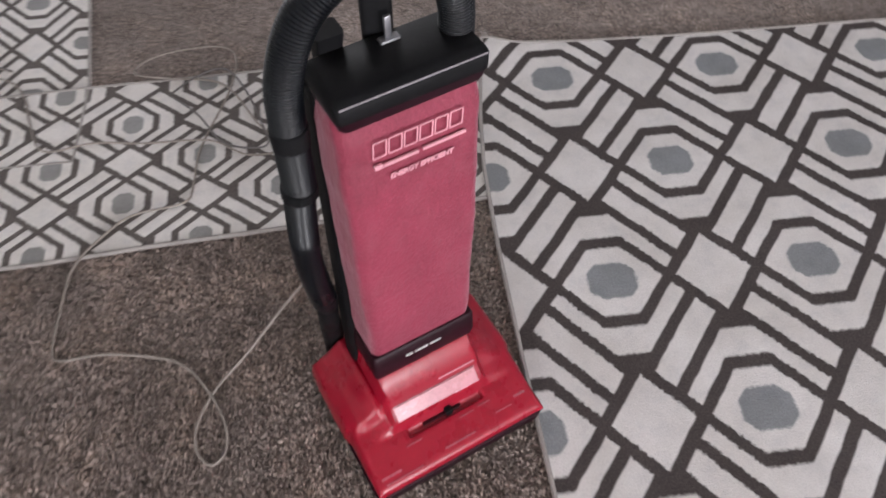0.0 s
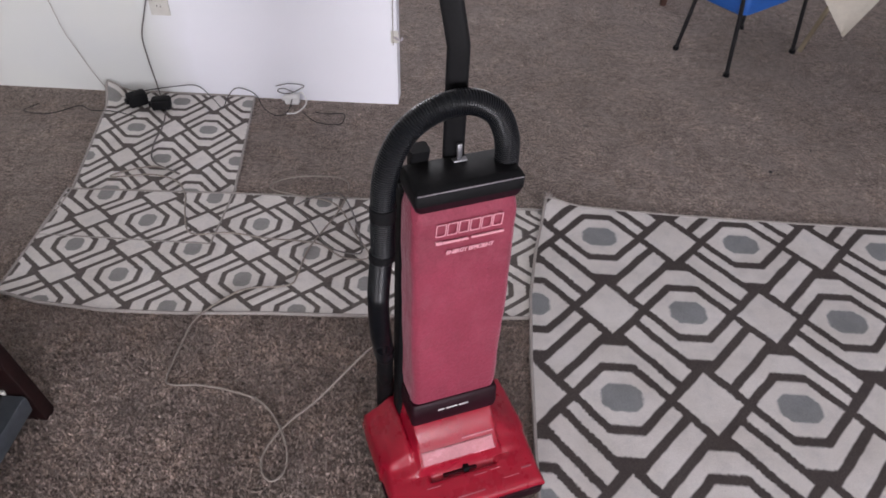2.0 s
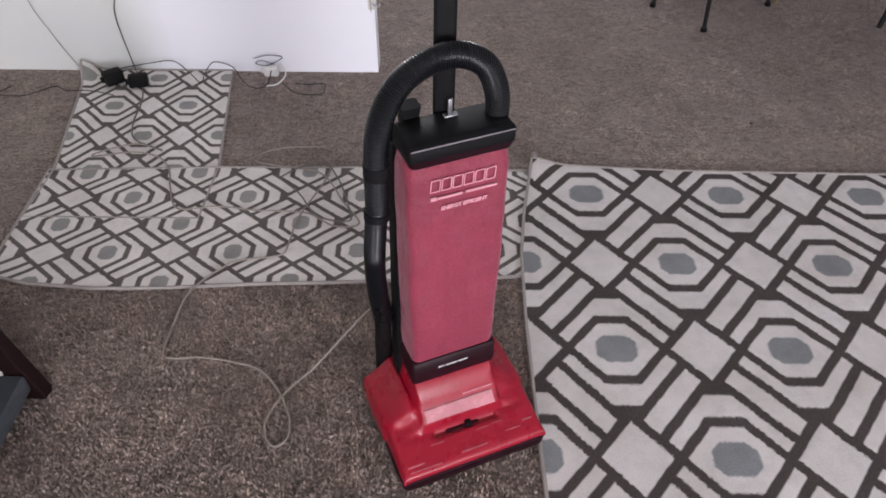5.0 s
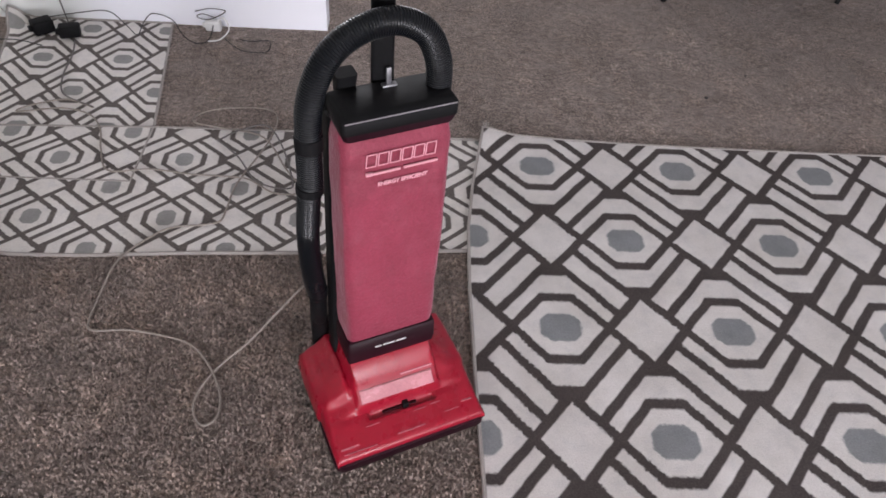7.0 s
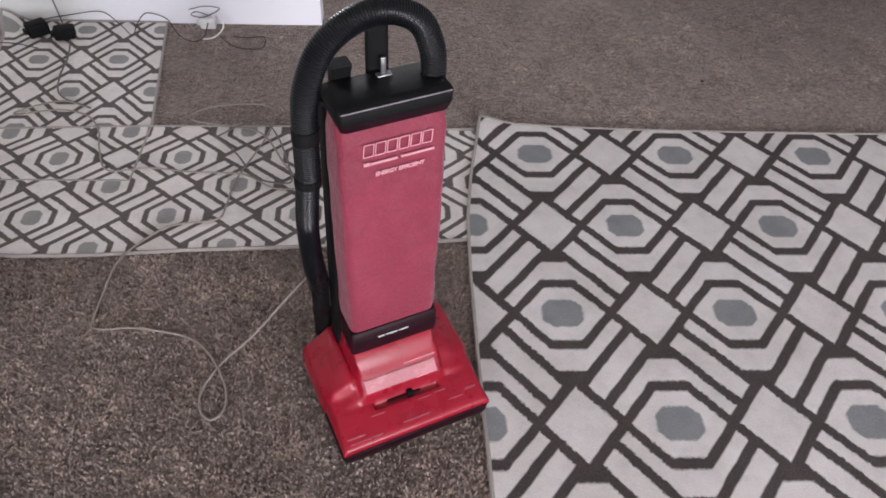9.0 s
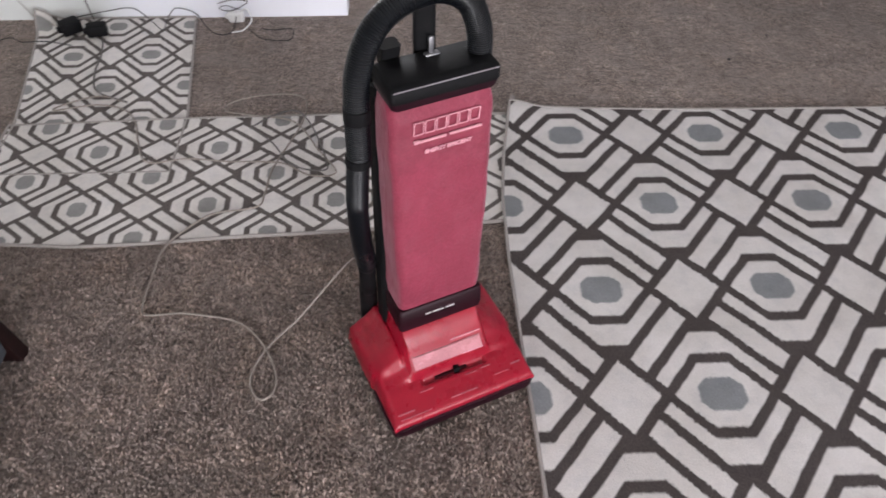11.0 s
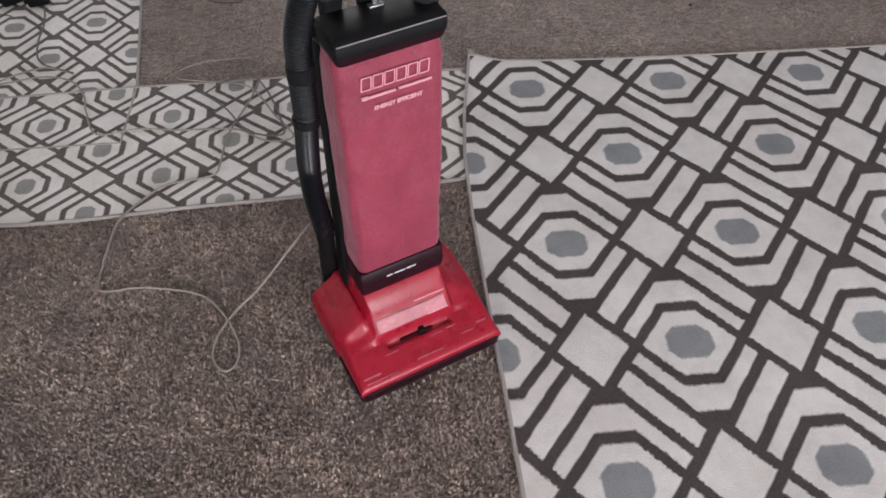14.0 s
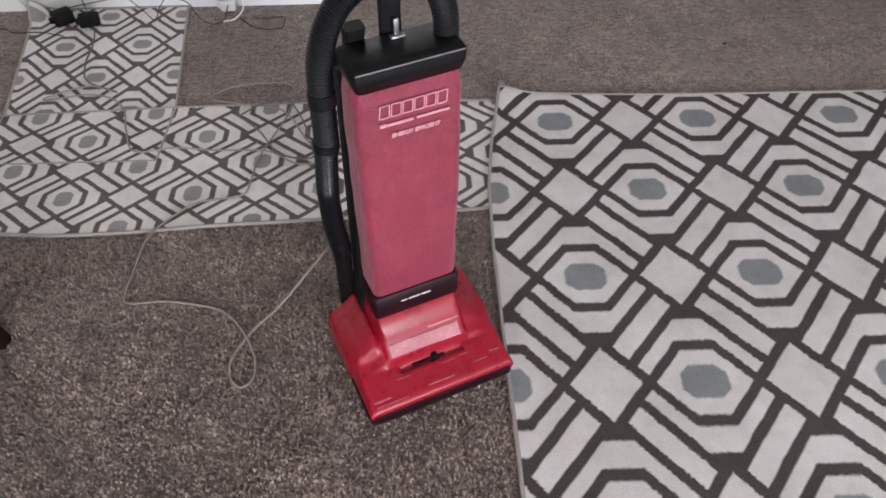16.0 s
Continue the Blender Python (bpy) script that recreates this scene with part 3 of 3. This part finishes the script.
    cap = part("bag_cap", loft([level(0.752, 0.104, fy(0.75) - 0.006, 0.288, 0.008), level(0.756, 0.106, fy(0.756) - 0.008, 0.290, 0.008), level(0.776, 0.107, fy(0.776) - 0.008, 0.291, 0.008),
                                level(0.780, 0.105, fy(0.78) - 0.005, 0.289, 0.008), level(0.784, 0.101, fy(0.78) + 0.006, 0.284, 0.008)]), BLACK, root, "black plastic bag top cap")
    zt = 0.7775
    part("cap_trim", sweep([Vector((cx(zt) + x, fy(zt) - 0.0075, zt)) for x in np.linspace(-0.102, 0.102, 9)], 0.0011, 6), SILVER, cap, "thin silver trim line")
    part("cap_band", loft([level(0.738, 0.101, fy(0.738) - 0.003, 0.286, 0.012), level(0.744, 0.103, fy(0.744) - 0.005, 0.287, 0.010), level(0.7525, 0.1045, fy(0.752) - 0.0065, 0.288, 0.008)]), MAROON, cap)

    # handle
    part("handle_tube", sweep([Vector(p) for p in ((0.038, 0.30, 0.60), (0.041, 0.30, 0.80), (0.0445, 0.30, 0.985), (0.0447, 0.3005, 0.996), (0.0440, 0.3015, 1.003), (0.0425, 0.3035, 1.015), (0.012, 0.345, 1.25))], 0.0205, 24, 0.7, None, 0.45),
         BLACK, root, "black flat-sided handle tube with an angled upper length")
    part("grip", sweep(smooth_path(((0.012, 0.345, 1.235), (0.008, 0.34, 1.29), (0.002, 0.30, 1.33), (0.0, 0.25, 1.345)), 8), 0.021, 14, 0.85), BLACK, root)
    part("clasp", box(0.037, 0.047, 0.268, 0.274, 0.783, 0.818, 0.002), CHROME, root, "chrome clasp")
    part("clasp_foot", box(0.028, 0.056, 0.262, 0.276, 0.780, 0.787, 0.002), CHROME, root)

    # hose
    path = even_path(smooth_path(((-0.118, 0.25, 0.60), (-0.114, 0.25, 0.72), (-0.105, 0.25, 0.80), (-0.072, 0.25, 0.870), (-0.018, 0.25, 0.908), (0.046, 0.25, 0.916), (0.100, 0.25, 0.886), (0.125, 0.25, 0.83), (0.128, 0.25, 0.775), (0.126, 0.25, 0.70)), 24), 0.00078)
    part("hose", sweep(path, lambda s: 0.0232 + 0.0008 * math.cos(s * 2 * math.pi / 0.00468), 20), HOSE, root, "black corrugated suction hose")
    wand = smooth_path(((-0.119, 0.25, 0.625), (-0.131, 0.25, 0.50), (-0.131, 0.25, 0.40), (-0.123, 0.254, 0.32)), 10)
    wand = even_path(wand, 0.00078)
    part("wand", sweep(wand, lambda s: 0.0222 + 0.0006 * math.cos(s * 2 * math.pi / 0.00468) * (1 - step(0.11, 0.15, s)), 18), HOSE, root, "black tube, ribbed above and smooth below")
    for z0, z1, r in ((0.697, 0.728, 0.0254), (0.600, 0.618, 0.0256), (0.300, 0.345, 0.0205), (0.19, 0.302, 0.0185)):
        x0, x1 = lerp_rows(((0.19, -0.117), (0.32, -0.122), (0.45, -0.131), (0.60, -0.1205), (0.645, -0.117), (0.695, -0.1145), (0.73, -0.1135)), z0), lerp_rows(((0.19, -0.117), (0.32, -0.122), (0.45, -0.131), (0.60, -0.1205), (0.645, -0.117), (0.695, -0.1145), (0.73, -0.1135)), z1)
        pts = [Vector((x0 + (x1 - x0) * t, 0.25 + 0.24 * max(0.345 - z0 - (z1 - z0) * t, 0), z0 + (z1 - z0) * t)) for t in (0, 0.06, 0.5, 0.94, 1)]
        part("hose_cuff", sweep(pts, lambda s, a=r, b=z1 - z0: a * (0.9 if s < 0.001 or s > b - 0.001 else 1.0), 18), BLACK, root)
    part("hose_socket", loft([(0.05, -0.112, 0.315, 0.020, 0.020, 0.017), (0.14, -0.114, 0.300, 0.020, 0.020, 0.017), (0.205, -0.117, 0.286, 0.0195, 0.0195, 0.017)]), BLACK, root)
    part("crevice_tool", loft([(0.60, -0.03, 0.30, 0.017, 0.012, 0.006), (0.78, -0.03, 0.30, 0.018, 0.014, 0.006), (0.806, -0.028, 0.30, 0.019, 0.018, 0.006)]), BLACK, root, "black clip-on tool")
    part("tool_clip", box(-0.075, -0.008, 0.283, 0.296, 0.745, 0.775, 0.003), BLACK, root)
    return root


def sheet(corners, thick):
    """A thin plate on four corners."""
    bm = bmesh.new()
    c = [Vector(p) for p in corners]
    nrm = (c[1] - c[0]).cross(c[3] - c[0]).normalized()
    if nrm.z < 0:
        nrm.negate()
    lo, hi = [bm.verts.new(p) for p in c], [bm.verts.new(p + nrm * thick) for p in c]
    bm.faces.new(lo), bm.faces.new(hi)
    for k in range(4):
        bm.faces.new((lo[k], lo[(k + 1) % 4], hi[(k + 1) % 4], hi[k]))
    bmesh.ops.bevel(bm, geom=[e for e in bm.edges if all(v in hi for v in e.verts)], offset=thick * 0.6, segments=2, affect="EDGES")
    return bm


def words(text, size, place, tilt, mat, parent):
    curve = bpy.data.curves.new("lettering", "FONT")
    curve.body, curve.size, curve.extrude, curve.align_x, curve.align_y = text, size, 0.0004, "CENTER", "CENTER"
    curve.offset = 0.0005
    curve.shear = 0.15
    tmp = bpy.data.objects.new("lettering", curve)
    scene.collection.objects.link(tmp)
    me = bpy.data.meshes.new_from_object(tmp.evaluated_get(bpy.context.evaluated_depsgraph_get()))
    bpy.data.objects.remove(tmp)
    me.transform(Matrix.Translation(place) @ Matrix.Rotation(tilt, 4, "X"))
    me.materials.clear()
    me.materials.append(mat)
    ob = new("lettering", me)
    ob.parent = parent
    return ob


VACUUM = vacuum()


# ---- cables ----
def cable(name, points, radius, mat, label, steps=8, z=0.0, owner=None):
    pts = [(x, y, (p[0] if p else z) + radius + 0.001) for x, y, *p in points]
    ob = finish(name, sweep(smooth_path(pts, steps), radius, 7), mat)
    if owner:
        ob.parent, ob.matrix_parent_inverse = owner, owner.matrix_basis.inverted()
        return tagged(ob, label)
    return tagged(ob, label, "cable")


cable("power_cord", ((-0.425, -0.93, 0.26), (-0.468, -0.865, 0.205), (-0.535, -0.866, 0.118), (-0.619, -0.906, 0.03), (-0.688, -0.969), (-0.720, -1.042), (-0.717, -1.095), (-0.688, -1.126), (-0.662, -1.101),
                     (-0.668, -1.040), (-0.710, -0.961), (-0.763, -0.904), (-0.824, -0.880), (-0.925, -0.862), (-1.010, -0.866), (-1.032, -0.842), (-1.032, -0.739), (-1.019, -0.63, 0.01),
                     (-0.954, -0.538, 0.011), (-0.901, -0.497, 0.01), (-0.79, -0.475, 0.01), (-0.772, -0.42, 0.01), (-0.762, -0.300, 0.01), (-0.70, -0.10, 0.012), (-0.69, 0.04, 0.006), (-0.74, 0.094), (-0.87, 0.088),
                     (-0.95, 0.05), (-0.955, 0.0, 0.008), (-0.86, -0.03, 0.01), (-0.72, -0.07, 0.01), (-0.63, -0.218, 0.01), (-0.567, -0.327, 0.011), (-0.644, -0.340, 0.011), (-0.728, -0.286, 0.014), (-0.80, -0.27, 0.01),
                     (-0.908, -0.266, 0.01), (-1.035, -0.249, 0.01), (-1.155, -0.262, 0.01), (-1.209, -0.157, 0.01), (-1.24, -0.06, 0.01), (-1.30, 0.02, 0.006), (-1.40, 0.05, 0.006), (-1.533, 0.022, 0.006),
                     (-1.50, 0.06, 0.006), (-1.40, 0.10, 0.006), (-1.30, 0.06, 0.006)),
      0.0029, CABLE, "long grey power cord looping over carpet and rugs", 7, 0.0042, VACUUM)
cable("loose_cord", ((-1.30, 0.06, 0.008), (-1.42, 0.13, 0.006), (-1.46, 0.24, 0.006), (-1.47, 0.36, 0.006), (-1.50, 0.48, 0.006), (-1.555, 0.585, 0.02), (-1.575, 0.618, 0.06), (-1.588, 0.628, 0.15),
                     (-1.590, 0.630, 0.25), (-1.560, 0.630, 0.34), (-1.535, 0.630, 0.41), (-1.525, 0.618, 0.445)), 0.0030, GREY_CABLE, "grey cord hanging from the wall outlet to the floor")
cable("loose_cord", ((-0.86, -0.10, 0.012), (-0.80, -0.04, 0.012), (-0.72, -0.01, 0.012), (-0.66, -0.10, 0.013), (-0.61, -0.24, 0.012), (-0.60, -0.32, 0.015), (-0.70, -0.30, 0.018), (-0.78, -0.18, 0.014), (-0.86, -0.10, 0.016)),
      0.0028, GREY_CABLE, "loop of grey cord lying on the runner")
cable("thin_wire", ((-2.08, 0.632, 0.75), (-2.0, 0.633, 0.55), (-1.935, 0.632, 0.41), (-1.905, 0.633, 0.26), (-1.875, 0.632, 0.18), (-1.845, 0.633, 0.10), (-1.80, 0.625, 0.02), (-1.74, 0.58, 0.012), (-1.66, 0.545, 0.02)),
      0.0014, CABLE, "thin grey wire hanging down the white wall")
cable("thin_wire", ((-2.03, 0.50), (-2.06, 0.44), (-1.95, 0.43), (-1.86, 0.50), (-1.80, 0.47), (-1.70, 0.46, 0.006), (-1.60, 0.43, 0.006)), 0.0020, DARK_CABLE, "dark wire curled on carpet beside the runner")
cable("thin_wire", ((-1.62, 0.55, 0.05), (-1.50, 0.60, 0.05), (-1.40, 0.60, 0.06), (-1.33, 0.56, 0.03), (-1.28, 0.52, 0.012), (-1.27, 0.58, 0.03), (-1.24, 0.615, 0.05), (-1.17, 0.61, 0.03), (-1.12, 0.55), (-1.06, 0.50), (-1.02, 0.53), (-1.01, 0.60, 0.03)),
      0.0020, DARK_CABLE, "dark wire running along the foot of the wall")
cable("thin_wire", ((-0.96, 0.54), (-0.93, 0.50), (-0.88, 0.46), (-0.80, 0.455), (-0.785, 0.50), (-0.80, 0.54), (-0.86, 0.53), (-0.91, 0.54)), 0.0020, DARK_CABLE, "small loop of dark wire on the carpet")
cable("white_lead", ((-1.01, 0.60, 0.03), (-0.97, 0.60, 0.05), (-0.95, 0.57, 0.02), (-0.98, 0.53), (-1.02, 0.515)), 0.0032, WHITE, "short white lead beside the white adapter")
cable("thin_wire", ((-1.00, 0.605, 0.048), (-1.05, 0.612, 0.060), (-1.075, 0.615, 0.045), (-1.03, 0.60, 0.044), (-0.985, 0.612, 0.058), (-0.965, 0.615, 0.075), (-1.02, 0.618, 0.080), (-1.08, 0.618, 0.066)), 0.0017, DARK_CABLE, "thin wire looped round the white adapter")


def adapter(place, size, mat, label):
    root = thing("power_adapter", place, label, "power adapter", "power adapters")
    w, d, h = size
    part("case", box(-w / 2, w / 2, -d / 2, d / 2, 0, h, 0.008, 3), mat, root)
    part("collar", box(-w / 2 - 0.012, -w / 2 + 0.002, -d / 5, d / 5, h * 0.3, h * 0.7, 0.003), mat, root)
    return root


adapter(pose(-1.625, 0.525, 0.009, 0, 0, 40), (0.074, 0.054, 0.050), BLACK, "black wall-wart power adapter lying on the runner")
adapter(pose(-1.520, 0.505, 0.009, 0, 0, 15), (0.074, 0.048, 0.044), BLACK, "black power adapter beside the other on the runner")
adapter(pose(-1.015, 0.605, 0.0, 0, 0, 0), (0.060, 0.032, 0.042), WHITE, "white charger adapter on carpet at the wall")


def outlet():
    root = thing("wall_outlet", pose(-1.495, 0.639, 0.40), "ivory double wall outlet with a dark plug", "outlet")
    part("cover_plate", box(-0.038, 0.038, -0.006, 0, -0.060, 0.060, 0.003), IVORY, root)
    for z in (-0.022, 0.022):
        part("socket", box(-0.017, 0.017, -0.009, -0.005, z - 0.014, z + 0.014, 0.002), IVORY, root)
        for x in (-0.007, 0.007):
            part("socket_slot", box(x - 0.0012, x + 0.0012, -0.0095, -0.008, z - 0.004, z + 0.005), BLACK, root)
    return root


outlet()
plug = thing("plug", pose(-1.512, 0.600, 0.432), "dark moulded plug in the outlet", "plug")
part("body", box(-0.020, 0.016, -0.010, 0.030, -0.016, 0.018, 0.006, 3), DARK_CABLE, plug)
cover = thing("corner_clip", pose(-0.592, 0.637, 0.295), "clear plastic hook on the wall corner", "wall hook")
part("plate", box(-0.015, 0.015, -0.005, 0, -0.025, 0.025, 0.002), IVORY, cover)
part("hook", sweep(smooth_path(((0.0, -0.004, 0.0), (0.012, -0.016, -0.002), (0.026, -0.018, -0.006), (0.032, -0.012, 0.004)), 5), 0.004, 7), SILVER, cover)
cable("thin_wire", ((-0.598, 0.633, 0.62), (-0.594, 0.632, 0.5), (-0.598, 0.632, 0.4), (-0.598, 0.632, 0.26)), 0.0016, CABLE, "thin pale cord hanging at the wall corner")


# ---- dining corner ----
def chair():
    root = thing("dining_chair", pose(0.915, 1.275, 0.0, 0, 0, 36.4), "blue seated chair with thin black steel legs", "chair")
    inv = root.matrix_world.inverted()
    feet = ((0.825, 1.020), (0.646, 1.267), (1.185, 1.285), (1.006, 1.53))
    tops = ((0.812, 1.03), (0.70, 1.26), (1.160, 1.28), (1.006, 1.50))
    for (x, y), (a, b) in zip(feet, tops):
        part("leg", sweep([inv @ Vector(p) for p in ((x, y, 0.006), (x + 0.5 * (a - x), y + 0.5 * (b - y), 0.18), (a, b, 0.36))], 0.0095, 10), STEEL, root)
        part("foot_cap", sweep([inv @ Vector((x, y, 0.0)), inv @ Vector((x, y, 0.016))], 0.014, 10), BLACK, root)
    seat = loft([(0.270, 0.0, 0.0, 0.195, 0.125, 0.03), (0.286, 0.0, 0.0, 0.225, 0.160, 0.03), (0.36, 0.0, 0.0, 0.232, 0.168, 0.03), (0.395, 0.0, 0.0, 0.225, 0.160, 0.03)])
    for v in seat.verts:
        v.co.z += 0.012 * math.sin(v.co.x * 9) + 0.006 * noise.noise(v.co * 9)
    part("seat", seat, BLUE, root, "bright blue sagging fabric seat")
    for sx in (-1, 1):
        part("back_post", sweep(smooth_path(((sx * 0.20, 0.15, 0.35), (sx * 0.205, 0.18, 0.52), (sx * 0.20, 0.20, 0.68)), 5), 0.0095, 10), STEEL, root)
    part("backrest", box(-0.215, 0.215, 0.185, 0.205, 0.48, 0.68, 0.008, 3), BLUE, root)
    return root


chair()


def wooden_chair():
    root = thing("wooden_chair", pose(0.82, 1.99, 0.0, 0, 0, 8), "dark brown wooden chair standing behind the table", "chair")
    for x, y, top in ((-0.18, -0.18, 0.43), (0.18, -0.18, 0.43), (-0.18, 0.18, 0.88), (0.18, 0.18, 0.88)):
        part("leg", loft([(0.0, x, y, 0.014, 0.014, 0.004), (0.43, x * 0.98, y * 0.98, 0.019, 0.019, 0.004), (top, x * 0.98, y * 0.98 + 0.08 * (top - 0.43), 0.017, 0.017, 0.004)]), WALNUT, root)
    part("seat", box(-0.21, 0.21, -0.21, 0.20, 0.432, 0.460, 0.008, 3), WALNUT, root)
    for z in (0.58, 0.70, 0.82):
        part("back_slat", box(-0.17, 0.17, 0.180 + 0.08 * (z - 0.43), 0.196 + 0.08 * (z - 0.43), z, z + 0.06, 0.004), WALNUT, root)
    return root


wooden_chair()


def table():
    root = thing("dining_table", pose(1.53, 1.08, 0.0), "dining table on splayed slim metal legs under a cloth", "table")
    part("tabletop", box(-0.77, 0.65, -0.51, 0.52, 0.715, 0.74, 0.006), WOOD, root)
    for x, y, mat in ((-0.305, 0.225, BRASS), (0.087, -0.009, STEEL), (0.42, 0.34, BRASS), (0.45, -0.25, STEEL)):
        part("leg", sweep([Vector((x, y, 0)), Vector((x * 0.86 + 0.05, y * 0.9, 0.36)), Vector((x * 0.72 + 0.10, y * 0.8, 0.72))], 0.0115, 12), mat, root)
    cloth = thing("tablecloth", pose(1.53, 1.08, 0.742), "cream cotton tablecloth with a pointed corner hanging over the edge", "tablecloth")
    bm = bmesh.new()
    n = 24
    grid = []
    for j in range(n + 1):
        t = j / n
        row = []
        for i in range(n + 1):
            u = i / n
            if t < 0.4:
                x, y, z = -0.765 + 1.41 * u, 0.50 - 1.015 * t / 0.4, 0.001
            else:
                k = (t - 0.4) / 0.6
                x = (-0.77 + 0.47 * u) * (1 - k) - 0.50 * k
                y, z = -0.524 - 0.012 * math.sin(4 * u + 3 * k) * k, 0.001 - 0.333 * k
            row.append(bm.verts.new((x, y, z + 0.001 * noise.noise(Vector((x * 9, y * 9, 0))))))
        grid.append(row)
    for j in range(n):
        if grid[j][0].co.z > -0.002 and grid[j + 1][0].co.z < -0.002:
            continue
        for i in range(n):
            bm.faces.new((grid[j][i], grid[j][i + 1], grid[j + 1][i + 1], grid[j + 1][i]))
    bmesh.ops.solidify(bm, geom=bm.faces[:], thickness=0.002)
    part("fabric", bm, CLOTH, cloth)


table()


# ---- low stand at the side ----
def stand():
    root = thing("low_stand", pose(-1.277, -0.975, 0.0), "dark stained wooden stand with a grey lower shelf", "stand")
    for y in (0.0, -1.06):
        part("end_panel", loft([(z, (-0.46 - 0.004 - 0.22 * z) / 2, y, (0.456 - 0.22 * z) / 2, 0.020, 0.004) for z in (0.0, 0.1, 0.2, 0.35, 0.46)]), WOOD, root)
    shelf = part("shelf", box(-0.45, -0.082, -1.038, -0.022, 0.070, 0.092, 0.003), SLATE, root, "grey-blue laminate shelf")
    part("shelf_lip", loft([(0.048, -0.052, -0.53, 0.026, 0.507, 0.004), (0.092, -0.052, -0.53, 0.028, 0.508, 0.006), (0.100, -0.052, -0.53, 0.024, 0.504, 0.006)]), SLATE, shelf, "rounded grey front rail")
    part("back_panel", box(-0.484, -0.462, -1.08, 0.02, 0.03, 0.46, 0.003), WOOD, root)
    part("top", box(-0.49, -0.115, -1.09, 0.03, 0.462, 0.488, 0.005), WOOD, root)
    part("bracket", box(-0.086, -0.074, -0.027, -0.021, 0.099, 0.114, 0.002), IVORY, root, "small pale clip")
    return root


stand()


def lace():
    """A crumpled lace cloth that lies along the shelf."""
    root = thing("lace_cloth", pose(-1.386, -1.305, 0.0945), "crumpled pale green lace cloth lying on the shelf", "cloth")
    bm = bmesh.new()
    nu, nv = 90, 14
    grid = []
    for j in range(nv + 1):
        row = []
        for i in range(nu + 1):
            y = -0.30 + 0.60 * i / nu
            t = j / nv
            x = -0.20 + 0.22 * t + 0.012 * math.sin(i * 0.9) * t + 0.010 * noise.noise(Vector((i * 0.31, t * 5, 7)))
            z = 0.048 * math.sin(math.pi * min(t, 1)) + 0.020 * math.sin(i * 0.9 + 2.0 * t) * t + 0.030 * noise.noise(Vector((x * 26, y * 26, 2)))
            row.append(bm.verts.new((x, y, max(z, 0.0) + 0.003)))
        grid.append(row)
    for j in range(nv):
        for i in range(nu):
            bm.faces.new((grid[j][i], grid[j][i + 1], grid[j + 1][i + 1], grid[j + 1][i]))
    bmesh.ops.solidify(bm, geom=bm.faces[:], thickness=0.002)
    part("fabric", bm, FRILL, root)


lace()


def crumb(x, y, r):
    bm = bmesh.new()
    bmesh.ops.create_icosphere(bm, subdivisions=2, radius=r)
    for v in bm.verts:
        v.co *= 1 + 0.4 * noise.noise(v.co * 200 + Vector((x, y, 0)) * 50)
        v.co.z *= 0.5
        v.co += Vector((x, y, r * 0.45))
    return tagged(finish("lint_speck", bm, DARK_CABLE), "small dark lint speck on the carpet", "lint", "lint specks")


for x, y, r in ((0.826, 0.277, 0.007), (0.48, 0.52, 0.004), (1.02, 0.44, 0.004), (0.20, 0.31, 0.003), (-0.52, -0.80, 0.004), (-0.93, -1.05, 0.004)):
    crumb(x, y, r)
